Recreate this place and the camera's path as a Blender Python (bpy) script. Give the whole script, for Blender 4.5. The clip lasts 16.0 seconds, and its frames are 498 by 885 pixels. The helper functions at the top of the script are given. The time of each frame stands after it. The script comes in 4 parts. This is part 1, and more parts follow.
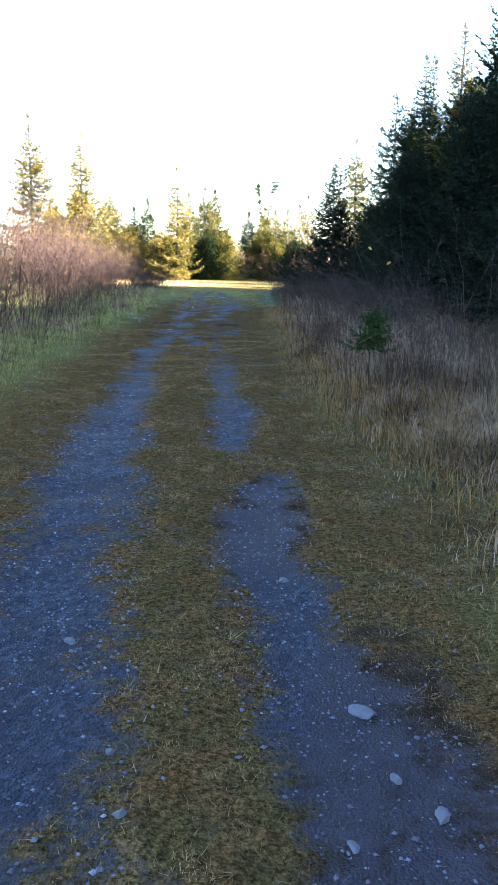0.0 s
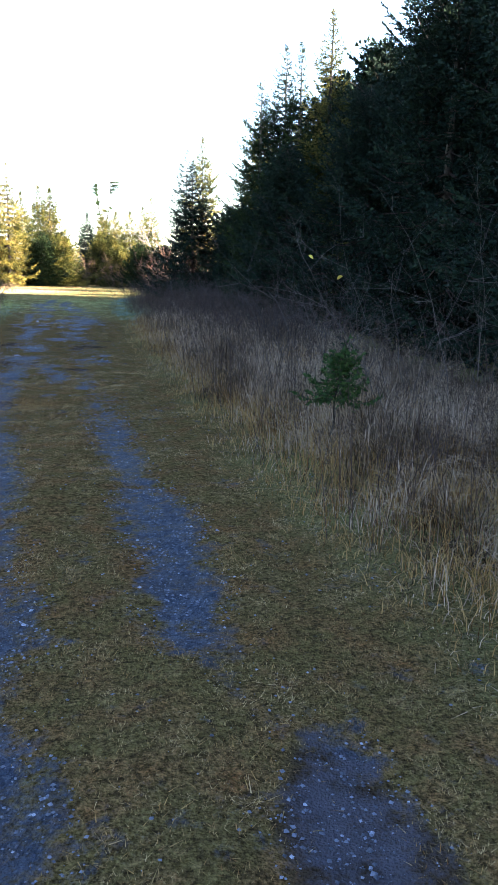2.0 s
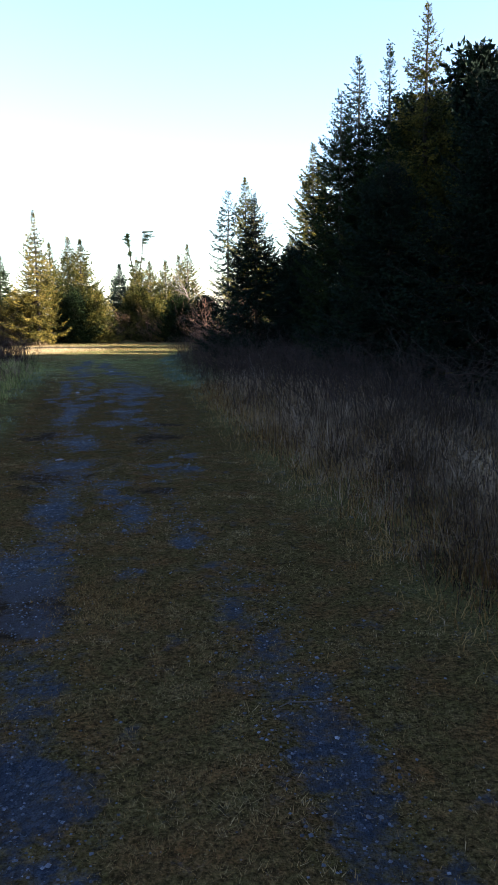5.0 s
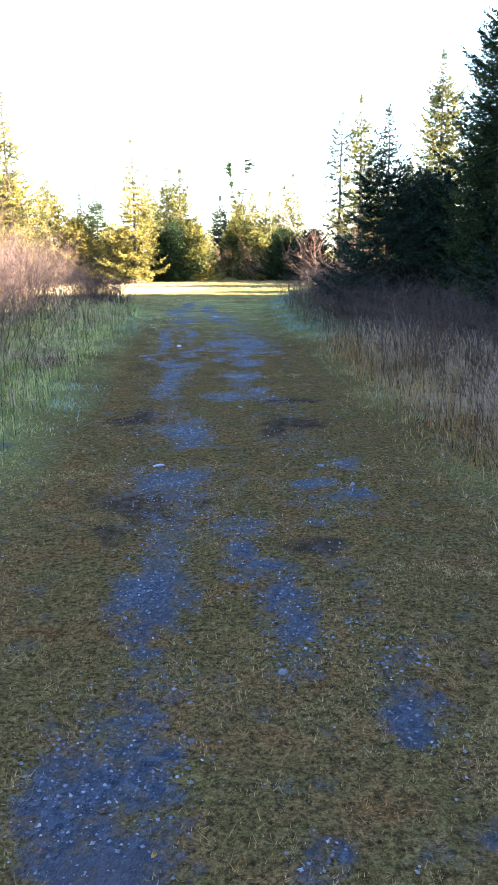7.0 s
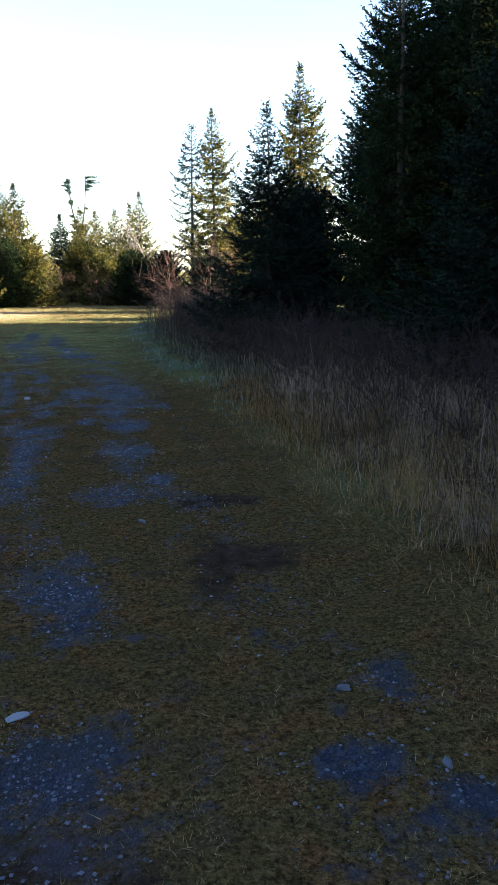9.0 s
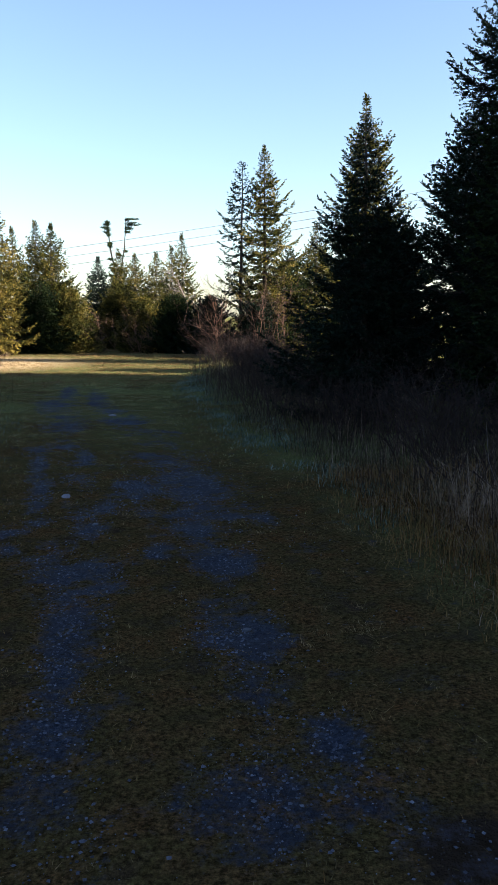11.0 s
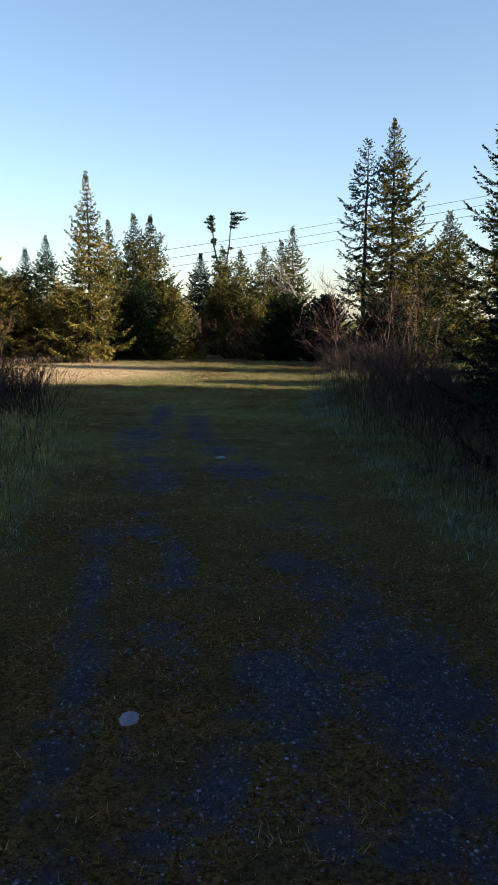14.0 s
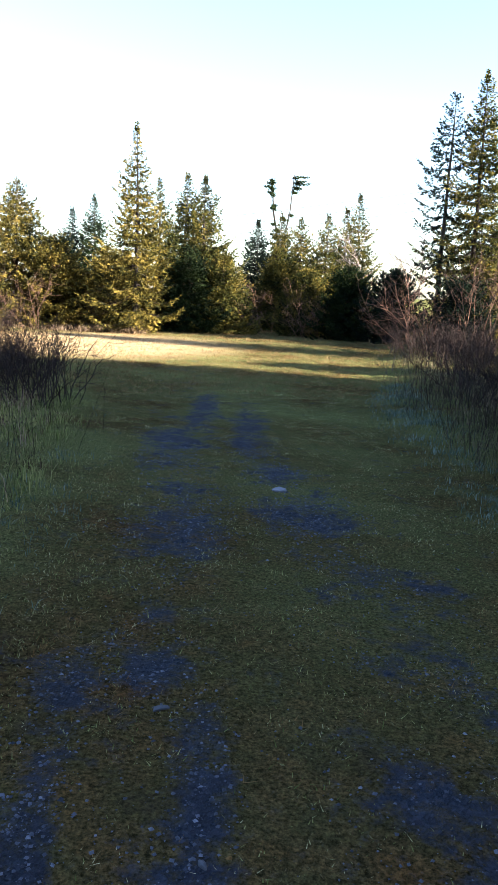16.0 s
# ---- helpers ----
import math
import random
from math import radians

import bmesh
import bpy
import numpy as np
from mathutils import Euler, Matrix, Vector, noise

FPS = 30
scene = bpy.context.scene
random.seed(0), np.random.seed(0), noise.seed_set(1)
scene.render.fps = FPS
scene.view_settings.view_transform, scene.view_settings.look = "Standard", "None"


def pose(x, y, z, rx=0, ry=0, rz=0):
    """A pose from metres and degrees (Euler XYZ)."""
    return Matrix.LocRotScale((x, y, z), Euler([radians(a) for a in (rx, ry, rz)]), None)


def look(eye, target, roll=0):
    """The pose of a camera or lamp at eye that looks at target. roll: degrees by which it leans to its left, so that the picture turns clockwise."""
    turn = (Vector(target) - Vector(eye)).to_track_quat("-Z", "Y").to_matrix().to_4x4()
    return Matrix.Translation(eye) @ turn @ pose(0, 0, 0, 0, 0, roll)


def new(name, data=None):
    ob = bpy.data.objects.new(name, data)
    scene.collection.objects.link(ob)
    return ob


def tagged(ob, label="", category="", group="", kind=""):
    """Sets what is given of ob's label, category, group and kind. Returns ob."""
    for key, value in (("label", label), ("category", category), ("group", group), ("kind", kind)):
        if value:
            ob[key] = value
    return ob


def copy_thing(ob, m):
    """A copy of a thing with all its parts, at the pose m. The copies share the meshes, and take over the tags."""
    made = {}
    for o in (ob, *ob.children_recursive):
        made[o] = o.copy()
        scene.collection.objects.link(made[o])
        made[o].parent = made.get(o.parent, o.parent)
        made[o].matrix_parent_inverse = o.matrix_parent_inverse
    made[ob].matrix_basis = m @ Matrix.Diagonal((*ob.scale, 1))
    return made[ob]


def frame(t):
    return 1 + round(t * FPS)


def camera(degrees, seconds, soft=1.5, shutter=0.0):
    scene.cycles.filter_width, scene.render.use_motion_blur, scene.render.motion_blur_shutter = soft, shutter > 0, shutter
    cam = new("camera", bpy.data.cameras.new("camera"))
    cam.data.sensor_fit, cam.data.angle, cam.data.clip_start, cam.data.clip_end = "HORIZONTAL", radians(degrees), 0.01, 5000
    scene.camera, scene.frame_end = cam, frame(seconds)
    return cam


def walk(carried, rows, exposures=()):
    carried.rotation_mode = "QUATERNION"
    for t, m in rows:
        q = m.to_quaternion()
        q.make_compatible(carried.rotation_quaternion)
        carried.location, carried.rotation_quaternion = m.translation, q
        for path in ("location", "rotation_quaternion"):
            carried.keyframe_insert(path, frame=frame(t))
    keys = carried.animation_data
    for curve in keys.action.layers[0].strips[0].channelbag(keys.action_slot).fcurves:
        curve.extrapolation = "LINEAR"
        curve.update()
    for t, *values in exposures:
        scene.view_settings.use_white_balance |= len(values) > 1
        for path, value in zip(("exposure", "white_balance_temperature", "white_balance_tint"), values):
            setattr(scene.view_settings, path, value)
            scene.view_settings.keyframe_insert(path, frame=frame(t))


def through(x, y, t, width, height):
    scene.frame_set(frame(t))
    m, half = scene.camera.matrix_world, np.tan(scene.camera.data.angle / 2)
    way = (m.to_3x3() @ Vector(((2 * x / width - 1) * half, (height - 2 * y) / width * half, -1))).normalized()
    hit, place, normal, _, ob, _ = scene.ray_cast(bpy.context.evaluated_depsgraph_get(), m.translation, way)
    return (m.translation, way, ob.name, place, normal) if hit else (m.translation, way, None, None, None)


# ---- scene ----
cam = camera(34.6, 16.0, 0.75)
PATH = [
    (0, (1.437, -2.788, 1.473), (1.417, -0.839, 1.024), 0.8),
    (0.5, (1.186, -2.051, 1.513), (1.2, -0.104, 1.058), 1.2),
    (1, (1.07, -1.309, 1.506), (1.229, 0.638, 1.079), 1.0),
    (1.5, (0.881, -0.436, 1.52), (1.179, 1.495, 1.098), 0.7),
    (2, (0.827, 0.349, 1.531), (1.203, 2.265, 1.098), 1.2),
    (2.5, (0.697, 1.099, 1.533), (0.949, 3.026, 1.063), 1.3),
    (3, (0.627, 1.768, 1.537), (0.862, 3.698, 1.066), 0.7),
    (3.5, (0.477, 2.578, 1.594), (0.742, 4.519, 1.189), 1.1),
    (3.7, (0.427, 2.934, 1.631), (0.7, 4.876, 1.235), 0.2),
    (5.8, (0.204, 6.286, 1.538), (0.538, 8.236, 1.249), -0.4),
    (6, (0.175, 6.566, 1.581), (0.501, 8.517, 1.286), 0.3),
    (6.3, (0.143, 6.904, 1.627), (0.309, 8.872, 1.316), 1.5),
    (6.4, (0.155, 7.068, 1.618), (0.235, 9.013, 1.16), 0.7),
    (6.5, (0.132, 7.243, 1.601), (0.145, 9.186, 1.125), 0.8),
    (7, (0.045, 8.061, 1.59), (0.121, 10.004, 1.122), -1.0),
    (7.5, (0.009, 8.855, 1.614), (0.127, 10.802, 1.17), -1.0),
    (8, (-0.123, 9.636, 1.633), (0.11, 11.573, 1.193), -1.3),
    (8.2, (-0.137, 9.935, 1.583), (0.169, 11.862, 1.143), -1.4),
    (10.3, (-0.333, 13.309, 1.622), (0.172, 15.212, 1.27), -1.0),
    (10.5, (-0.349, 13.638, 1.627), (0.065, 15.567, 1.301), -0.3),
    (11, (-0.383, 14.456, 1.645), (0.014, 16.391, 1.334), -0.2),
    (11.5, (-0.359, 15.123, 1.589), (0.034, 17.054, 1.249), 1.1),
    (12, (-0.393, 15.905, 1.563), (-0.021, 17.835, 1.193), 1.7),
    (12.5, (-0.396, 16.588, 1.544), (-0.045, 18.519, 1.159), 2.3),
    (13, (-0.423, 17.364, 1.547), (-0.225, 19.316, 1.159), 1.1),
    (13.5, (-0.367, 18.085, 1.593), (-0.17, 20.046, 1.256), 0.1),
    (14, (-0.348, 18.884, 1.581), (-0.19, 20.855, 1.28), -0.2),
    (14.5, (-0.34, 19.574, 1.571), (-0.152, 21.542, 1.273), 0.1),
    (15, (-0.347, 20.305, 1.564), (-0.164, 22.274, 1.263), 1.3),
    (15.5, (-0.352, 20.983, 1.563), (-0.172, 22.946, 1.227), 1.9),
    (16, (-0.349, 21.653, 1.595), (-0.306, 23.618, 1.226), 2.2),
]
EXPOSURES = [(0, 4.43), (0.5, 4.08), (1.0, 3.47), (1.5, 4.1), (2.0, 4.37), (2.5, 4.33), (3.0, 4.05), (3.5, 3.4), (3.7, 2.85), (5.8, 2.95), (6.2, 3.05), (6.5, 4.2), (7.0, 4.87), (7.5, 4.35), (8.2, 3.79), (10.3, 2.5), (10.5, 2.5), (11.0, 2.2), (11.5, 2.8), (12.0, 3.72), (12.5, 3.55), (13.0, 2.37), (13.5, 2.01), (14.0, 1.85), (14.5, 1.88), (15.0, 2.22), (15.5, 2.56), (16, 3.06)]
walk(cam, [(t, look(eye, target, roll)) for t, eye, target, roll in PATH], EXPOSURES)

# ---- world, sun ----
SUN_TO = Vector((0.9, -0.43, 0.0)).normalized() * math.cos(radians(24)) + Vector((0, 0, math.sin(radians(24))))
world = bpy.data.worlds.new("sky")
scene.world = world
world.use_nodes = True
wn = world.node_tree
sky = wn.nodes.new("ShaderNodeTexSky")
sky.sky_type = "NISHITA"
sky.sun_disc = False
sky.sun_elevation = radians(24)
sky.sun_rotation = math.atan2(SUN_TO.x, SUN_TO.y)
sky.air_density, sky.dust_density, sky.ozone_density = 1.0, 0.95, 1.9
wn.nodes["Background"].inputs["Strength"].default_value = 0.065
wn.links.new(sky.outputs[0], wn.nodes["Background"].inputs["Color"])
sun_data = bpy.data.lights.new("sun", "SUN")
sun_data.energy, sun_data.angle, sun_data.color = 5.0, radians(0.53), (1.0, 0.86, 0.68)
sun = new("sun", sun_data)
sun.matrix_world = look(SUN_TO * 80, (0, 0, 0))


# ---- materials ----
class Nodes:
    """A short way to wire a node material."""

    def __init__(self, name):
        self.mat = bpy.data.materials.new(name)
        self.mat.use_nodes = True
        self.tree = self.mat.node_tree
        self.bsdf = self.tree.nodes["Principled BSDF"]
        self.out = self.tree.nodes["Material Output"]

    def add(self, kind, **inputs):
        node = self.tree.nodes.new(kind)
        for key, value in inputs.items():
            self.put(node, key.replace("_", " "), value)
        return node

    def put(self, node, key, value):
        slot = node.inputs[int(key[1:])] if key[0] == "i" and key[1:].isdigit() else node.inputs[key]
        if hasattr(value, "is_output"):
            self.tree.links.new(value, slot)
        else:
            slot.default_value = value

    def noise(self, scale, detail=4, rough=0.6, vector=None):
        n = self.add("ShaderNodeTexNoise", Scale=scale, Detail=detail, Roughness=rough)
        self.tree.links.new(vector or self.coord(), n.inputs["Vector"])
        return n.outputs["Fac"]

    def coord(self):
        return self.add("ShaderNodeTexCoord").outputs["Object"]

    def ramp(self, fac, *stops):
        n = self.add("ShaderNodeValToRGB")
        while len(n.color_ramp.elements) < len(stops):
            n.color_ramp.elements.new(0.5)
        for e, (at, col) in zip(n.color_ramp.elements, stops):
            e.position, e.color = at, (*col, 1) if len(col) == 3 else col
        self.tree.links.new(fac, n.inputs["Fac"])
        return n.outputs["Color"]

    def mix(self, fac, a, b, how="MIX"):
        n = self.add("ShaderNodeMix")
        n.data_type, n.blend_type = "RGBA", how
        for slot, value in ((0, fac), (6, a), (7, b)):
            if hasattr(value, "is_output"):
                self.tree.links.new(value, n.inputs[slot])
            else:
                n.inputs[slot].default_value = value if slot == 0 or len(value) == 4 else (*value, 1)
        return n.outputs[2]

    def calc(self, how, a, b=0.0, clamp=False):
        n = self.add("ShaderNodeMath", i0=a, i1=b)
        n.operation, n.use_clamp = how, clamp
        return n.outputs[0]

    def bump(self, height, strength, distance):
        self.put(self.bsdf, "Normal", self.add("ShaderNodeBump", Strength=strength, Distance=distance, Height=height).outputs[0])

    def finish(self, color, rough=0.8, through=0.0, spec=0.3):
        self.put(self.bsdf, "Base Color", color)
        self.put(self.bsdf, "Roughness", rough)
        self.put(self.bsdf, "Specular IOR Level", spec)
        if through:
            t = self.add("ShaderNodeBsdfTranslucent", Color=color)
            m = self.add("ShaderNodeMixShader", i0=through, i1=self.bsdf.outputs[0], i2=t.outputs[0])
            self.tree.links.new(m.outputs[0], self.out.inputs["Surface"])
        return self.mat


def leafy(name, colours, scale, through=0.2, rough=0.85, spec=0.05, own=0.6, patch=1.0):
    """Needles, blades or leaves: each one a shade of its own, in drifts over the plant."""
    n = Nodes(name)
    island = n.add("ShaderNodeNewGeometry").outputs["Random Per Island"]
    drift = n.noise(scale, 3, 0.6)
    fac = n.calc("ADD", n.calc("MULTIPLY", island, own), n.calc("MULTIPLY", n.calc("SUBTRACT", drift, 0.5 - 0.2 / patch), patch), True)
    steps = len(colours) - 1
    return n.finish(n.ramp(fac, *[(0.1 + 0.8 * i / steps, c) for i, c in enumerate(colours)]), rough, through, spec)


def woody(name, dark, light, scale):
    n = Nodes(name)
    own = n.add("ShaderNodeObjectInfo").outputs["Random"]
    f = n.calc("ADD", n.noise(scale, 6, 0.7), n.calc("MULTIPLY", n.calc("SUBTRACT", own, 0.5), 0.5))
    n.bump(f, 0.5, 0.01)
    return n.finish(n.ramp(f, (0.3, dark), (0.7, light)), 0.9)


def earth():
    """Track and verge: gravel and wet muddy soil where it is driven bare, thatch and moss elsewhere; masks also carry
    shade and sunlight.
    """
    n = Nodes("track_earth")
    at = n.coord()
    bare = n.add("ShaderNodeAttribute")
    bare.attribute_name = "bare"
    mud_and_shade = n.add("ShaderNodeAttribute")
    mud_and_shade.attribute_name = "mud_and_shade"
    lush = n.add("ShaderNodeAttribute")
    lush.attribute_name = "lush"
    big, mid, fine = n.noise(0.9, 4), n.noise(9.0, 5, 0.7), n.noise(70.0, 3, 0.7)
    grit = n.add("ShaderNodeTexVoronoi", Scale=95.0)
    n.tree.links.new(at, grit.inputs["Vector"])
    pebbles = n.add("ShaderNodeTexVoronoi", Scale=46.0)
    n.tree.links.new(at, pebbles.inputs["Vector"])
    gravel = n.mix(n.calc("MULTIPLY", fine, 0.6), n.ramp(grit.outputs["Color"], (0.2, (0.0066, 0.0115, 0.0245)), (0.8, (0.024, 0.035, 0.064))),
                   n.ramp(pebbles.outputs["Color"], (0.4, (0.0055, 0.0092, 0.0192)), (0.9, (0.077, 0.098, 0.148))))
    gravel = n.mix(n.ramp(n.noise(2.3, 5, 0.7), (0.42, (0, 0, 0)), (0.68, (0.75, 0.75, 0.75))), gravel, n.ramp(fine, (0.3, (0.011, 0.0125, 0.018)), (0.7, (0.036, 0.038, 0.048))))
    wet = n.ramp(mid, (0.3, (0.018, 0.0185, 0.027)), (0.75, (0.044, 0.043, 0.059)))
    gravel = n.mix(n.ramp(n.calc("ADD", mud_and_shade.outputs["Fac"], n.calc("MULTIPLY", n.calc("SUBTRACT", mid, 0.5), 0.9)), (0.35, (0, 0, 0)), (0.65, (1, 1, 1))), gravel, wet)
    tone = n.noise(3.4, 5, 0.65)
    thatch = n.mix(n.ramp(fine, (0.35, (0, 0, 0)), (0.65, (1, 1, 1))), (0.030, 0.022, 0.009), n.ramp(tone, (0.32, (0.11, 0.054, 0.022)), (0.45, (0.10, 0.064, 0.029)), (0.56, (0.068, 0.056, 0.022)), (0.7, (0.145, 0.102, 0.05))))
    # Dark noise stands for shadow between tufts as well as bare soil.
    thatch = n.mix(n.ramp(n.noise(34.0, 5, 0.75), (0.38, (0.85, 0.85, 0.85)), (0.58, (0, 0, 0))), n.mix(0.5, thatch, thatch, "ADD"), n.ramp(fine, (0.3, (0.007, 0.005, 0.0035)), (0.7, (0.024, 0.017, 0.010))))
    peat_and_shade = n.ramp(n.calc("ADD", mud_and_shade.outputs["Fac"], n.calc("MULTIPLY", n.calc("SUBTRACT", tone, 0.5), 1.6)), (0.4, (0, 0, 0)), (0.7, (1, 1, 1)))
    thatch = n.mix(peat_and_shade, thatch, n.ramp(mid, (0.3, (0.0176, 0.0128, 0.0096)), (0.7, (0.044, 0.0336, 0.0272))))
    # Pale sandy ground, with part of the sun patch's brightness in its colour.
    sunlit_sand = n.add("ShaderNodeAttribute")
    sunlit_sand.attribute_name = "sunlit_sand"
    thatch = n.mix(n.calc("MULTIPLY", lush.outputs["Fac"], 0.8), thatch, n.ramp(fine, (0.35, (0.034, 0.042, 0.017)), (0.68, (0.20, 0.225, 0.09))))
    edge = n.calc("ADD", bare.outputs["Fac"], n.calc("ADD", n.calc("MULTIPLY", n.calc("SUBTRACT", mid, 0.5), 2.2), n.calc("ADD", n.calc("MULTIPLY", n.calc("SUBTRACT", n.noise(3.2, 4), 0.5), 1.9), n.calc("MULTIPLY", n.calc("SUBTRACT", fine, 0.5), 0.9))))
    open_ = n.ramp(edge, (0.28, (0, 0, 0)), (0.82, (1, 1, 1)))
    n.bump(n.calc("ADD", n.calc("MULTIPLY", grit.outputs["Distance"], 0.6), n.calc("ADD", fine, mid)), 0.9, 0.025)
    cover = n.mix(n.calc("MULTIPLY", sunlit_sand.outputs["Fac"], n.calc("ADD", mid, 0.35), True), n.mix(open_, thatch, gravel), n.ramp(fine, (0.3, (0.30, 0.215, 0.125)), (0.7, (0.54, 0.42, 0.27))))
    return n.finish(cover, n.ramp(mid, (0.3, (0.6, 0.6, 0.6)), (0.7, (0.95, 0.95, 0.95))), 0.0, n.calc("MULTIPLY", n.add("ShaderNodeSeparateColor", Color=open_).outputs[0], 0.1))


def stony(name, dark, light, pale=None):
    """Broken stone; where pale is given, a few of the pieces are that light."""
    n = Nodes(name)
    tint = n.add("ShaderNodeNewGeometry").outputs["Random Per Island"]
    f = n.calc("ADD", n.calc("MULTIPLY", n.noise(30.0, 5, 0.7), 0.45), n.calc("MULTIPLY", tint, 0.55))
    n.bump(n.noise(60.0, 4), 0.5, 0.006)
    stops = [(0.2, dark), (0.72, light)] + ([(0.85, pale)] if pale else [])
    return n.finish(n.ramp(f, *stops), 0.75)


MAT = {
    "earth": earth(),
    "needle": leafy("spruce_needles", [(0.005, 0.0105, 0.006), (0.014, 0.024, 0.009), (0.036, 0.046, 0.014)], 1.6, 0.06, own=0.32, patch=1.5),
    "needle_young": leafy("young_spruce_needles", [(0.009, 0.022, 0.008), (0.024, 0.050, 0.016), (0.06, 0.092, 0.028)], 1.6, 0.2),
    # Sunlit and half-lit copies of the spruce needles, light put into the colour.
    "needle_sunlit": leafy("sunny_spruce_needles", [(0.017, 0.020, 0.007), (0.100, 0.085, 0.021), (0.24, 0.178, 0.046)], 1.3, 0.08, own=0.4, patch=2.2),
    "needle_half_lit": leafy("half_lit_spruce_needles", [(0.009, 0.014, 0.006), (0.055, 0.055, 0.014), (0.175, 0.135, 0.034)], 1.3, 0.08, own=0.45, patch=2.2),
    # Shaded copy of the spruce needles, deep shade put into the colour.
    "needle_shaded": leafy("shaded_spruce_needles", [(0.003, 0.0075, 0.006), (0.0085, 0.0165, 0.0115), (0.021, 0.034, 0.018)], 1.8, 0.04, own=0.32, patch=1.5),
    "bark": woody("spruce_bark", (0.014, 0.011, 0.0095), (0.052, 0.043, 0.036), 14.0),
    "dead": woody("dead_grey_wood", (0.07, 0.058, 0.053), (0.18, 0.15, 0.14), 18.0),
    "twig_red": woody("red_brown_twigs", (0.012, 0.007, 0.0075), (0.064, 0.036, 0.030), 4.0),
    # Lighter copy of the red-brown twigs, with sunlight put into its colour.
    "twig_lit": woody("lit_reddish_twigs", (0.045, 0.025, 0.021), (0.15, 0.086, 0.064), 4.0),
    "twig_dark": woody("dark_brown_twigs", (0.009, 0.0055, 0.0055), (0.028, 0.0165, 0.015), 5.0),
    "twig_grey": woody("grey_twigs", (0.0225, 0.0195, 0.021), (0.075, 0.06375, 0.0615), 6.0),
    "straw": leafy("bleached_grass", [(0.011, 0.007, 0.0045), (0.060, 0.039, 0.025), (0.28, 0.21, 0.155)], 1.6, 0.1, own=0.8, patch=2.8),
    "rust": leafy("rusty_grass", [(0.032, 0.015, 0.006), (0.125, 0.066, 0.022), (0.24, 0.155, 0.062)], 1.2, 0.15, own=0.9, patch=1.8),
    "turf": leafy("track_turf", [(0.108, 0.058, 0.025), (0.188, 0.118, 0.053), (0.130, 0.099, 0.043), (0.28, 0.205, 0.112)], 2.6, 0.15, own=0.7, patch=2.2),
    # Greener turf, its colour also lightened for the stronger light farther on.
    "turf_far": leafy("greener_lit_turf", [(0.10, 0.085, 0.04), (0.25, 0.23, 0.10), (0.19, 0.215, 0.085), (0.52, 0.50, 0.30)], 2.6, 0.2, own=0.7, patch=2.2),
    # Darker turf copy, shade of the middle stretch put into its colour.
    "turf_shaded": leafy("shaded_brown_turf", [(0.034, 0.021, 0.010), (0.084, 0.057, 0.026), (0.062, 0.057, 0.022), (0.165, 0.13, 0.068)], 2.6, 0.1, own=0.7, patch=2.2),
    # Dark copy of verge grass; shade under the spruces put into its colour.
    "rank": leafy("shaded_rank_grass", [(0.012, 0.014, 0.007), (0.042, 0.044, 0.022), (0.15, 0.135, 0.085)], 1.5, 0.1, own=0.85, patch=1.8),
    "green": leafy("verge_grass", [(0.06, 0.078, 0.024), (0.135, 0.165, 0.05), (0.29, 0.29, 0.125)], 1.4, 0.2, own=0.8, patch=1.6),
    "teal": leafy("frosted_grass", [(0.030, 0.050, 0.036), (0.078, 0.118, 0.094), (0.22, 0.27, 0.245)], 1.4, 0.2),
    "seed": leafy("seed_heads", [(0.035, 0.0252, 0.0196), (0.084, 0.063, 0.049)], 2.0, 0.1),
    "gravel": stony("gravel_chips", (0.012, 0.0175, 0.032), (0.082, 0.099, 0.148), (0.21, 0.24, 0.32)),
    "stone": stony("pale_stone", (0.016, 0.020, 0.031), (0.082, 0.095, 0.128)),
    "white_stone": stony("bleached_stone", (0.045, 0.053, 0.073), (0.18, 0.20, 0.26)),
    "leaf": leafy("yellow_leaf", [(0.42, 0.36, 0.08), (0.6, 0.52, 0.14)], 6.0, 0.4),
    "cable": woody("cable_sheath", (0.02, 0.02, 0.022), (0.05, 0.05, 0.055), 3.0),
}


# ---- mesh tools ----
def mesh_of(name, verts, faces, material, smooth=False):
    """verts (n, 3), faces (m, k): one mesh with one material."""
    verts, faces = np.asarray(verts, np.float32).reshape(-1, 3), np.asarray(faces, np.int32)
    k = faces.shape[1]
    me = bpy.data.meshes.new(name)
    me.vertices.add(len(verts))
    me.vertices.foreach_set("co", verts.ravel())
    me.loops.add(faces.size)
    me.loops.foreach_set("vertex_index", faces.ravel())
    me.polygons.add(len(faces))
    me.polygons.foreach_set("loop_start", np.arange(0, faces.size, k, dtype=np.int32))
    me.polygons.foreach_set("use_smooth", np.full(len(faces), smooth))
    me.update(calc_edges=True)
    me.materials.append(MAT[material])
    return me


def repeat_faces(count, size, template):
    return (np.arange(count)[:, None, None] * size + np.asarray(template)[None]).reshape(-1, len(template[0]))


def part(name, me, parent, label=""):
    ob = new(name, me)
    ob.parent = parent
    return tagged(ob, label) if label else ob


def unit(v):
    return v / np.maximum(np.linalg.norm(v, axis=-1, keepdims=True), 1e-9)


def side_of(d, rng):
    """A random unit vector square to each d."""
    r = rng.normal(size=d.shape)
    return unit(r - (r * d).sum(-1, keepdims=True) * d)


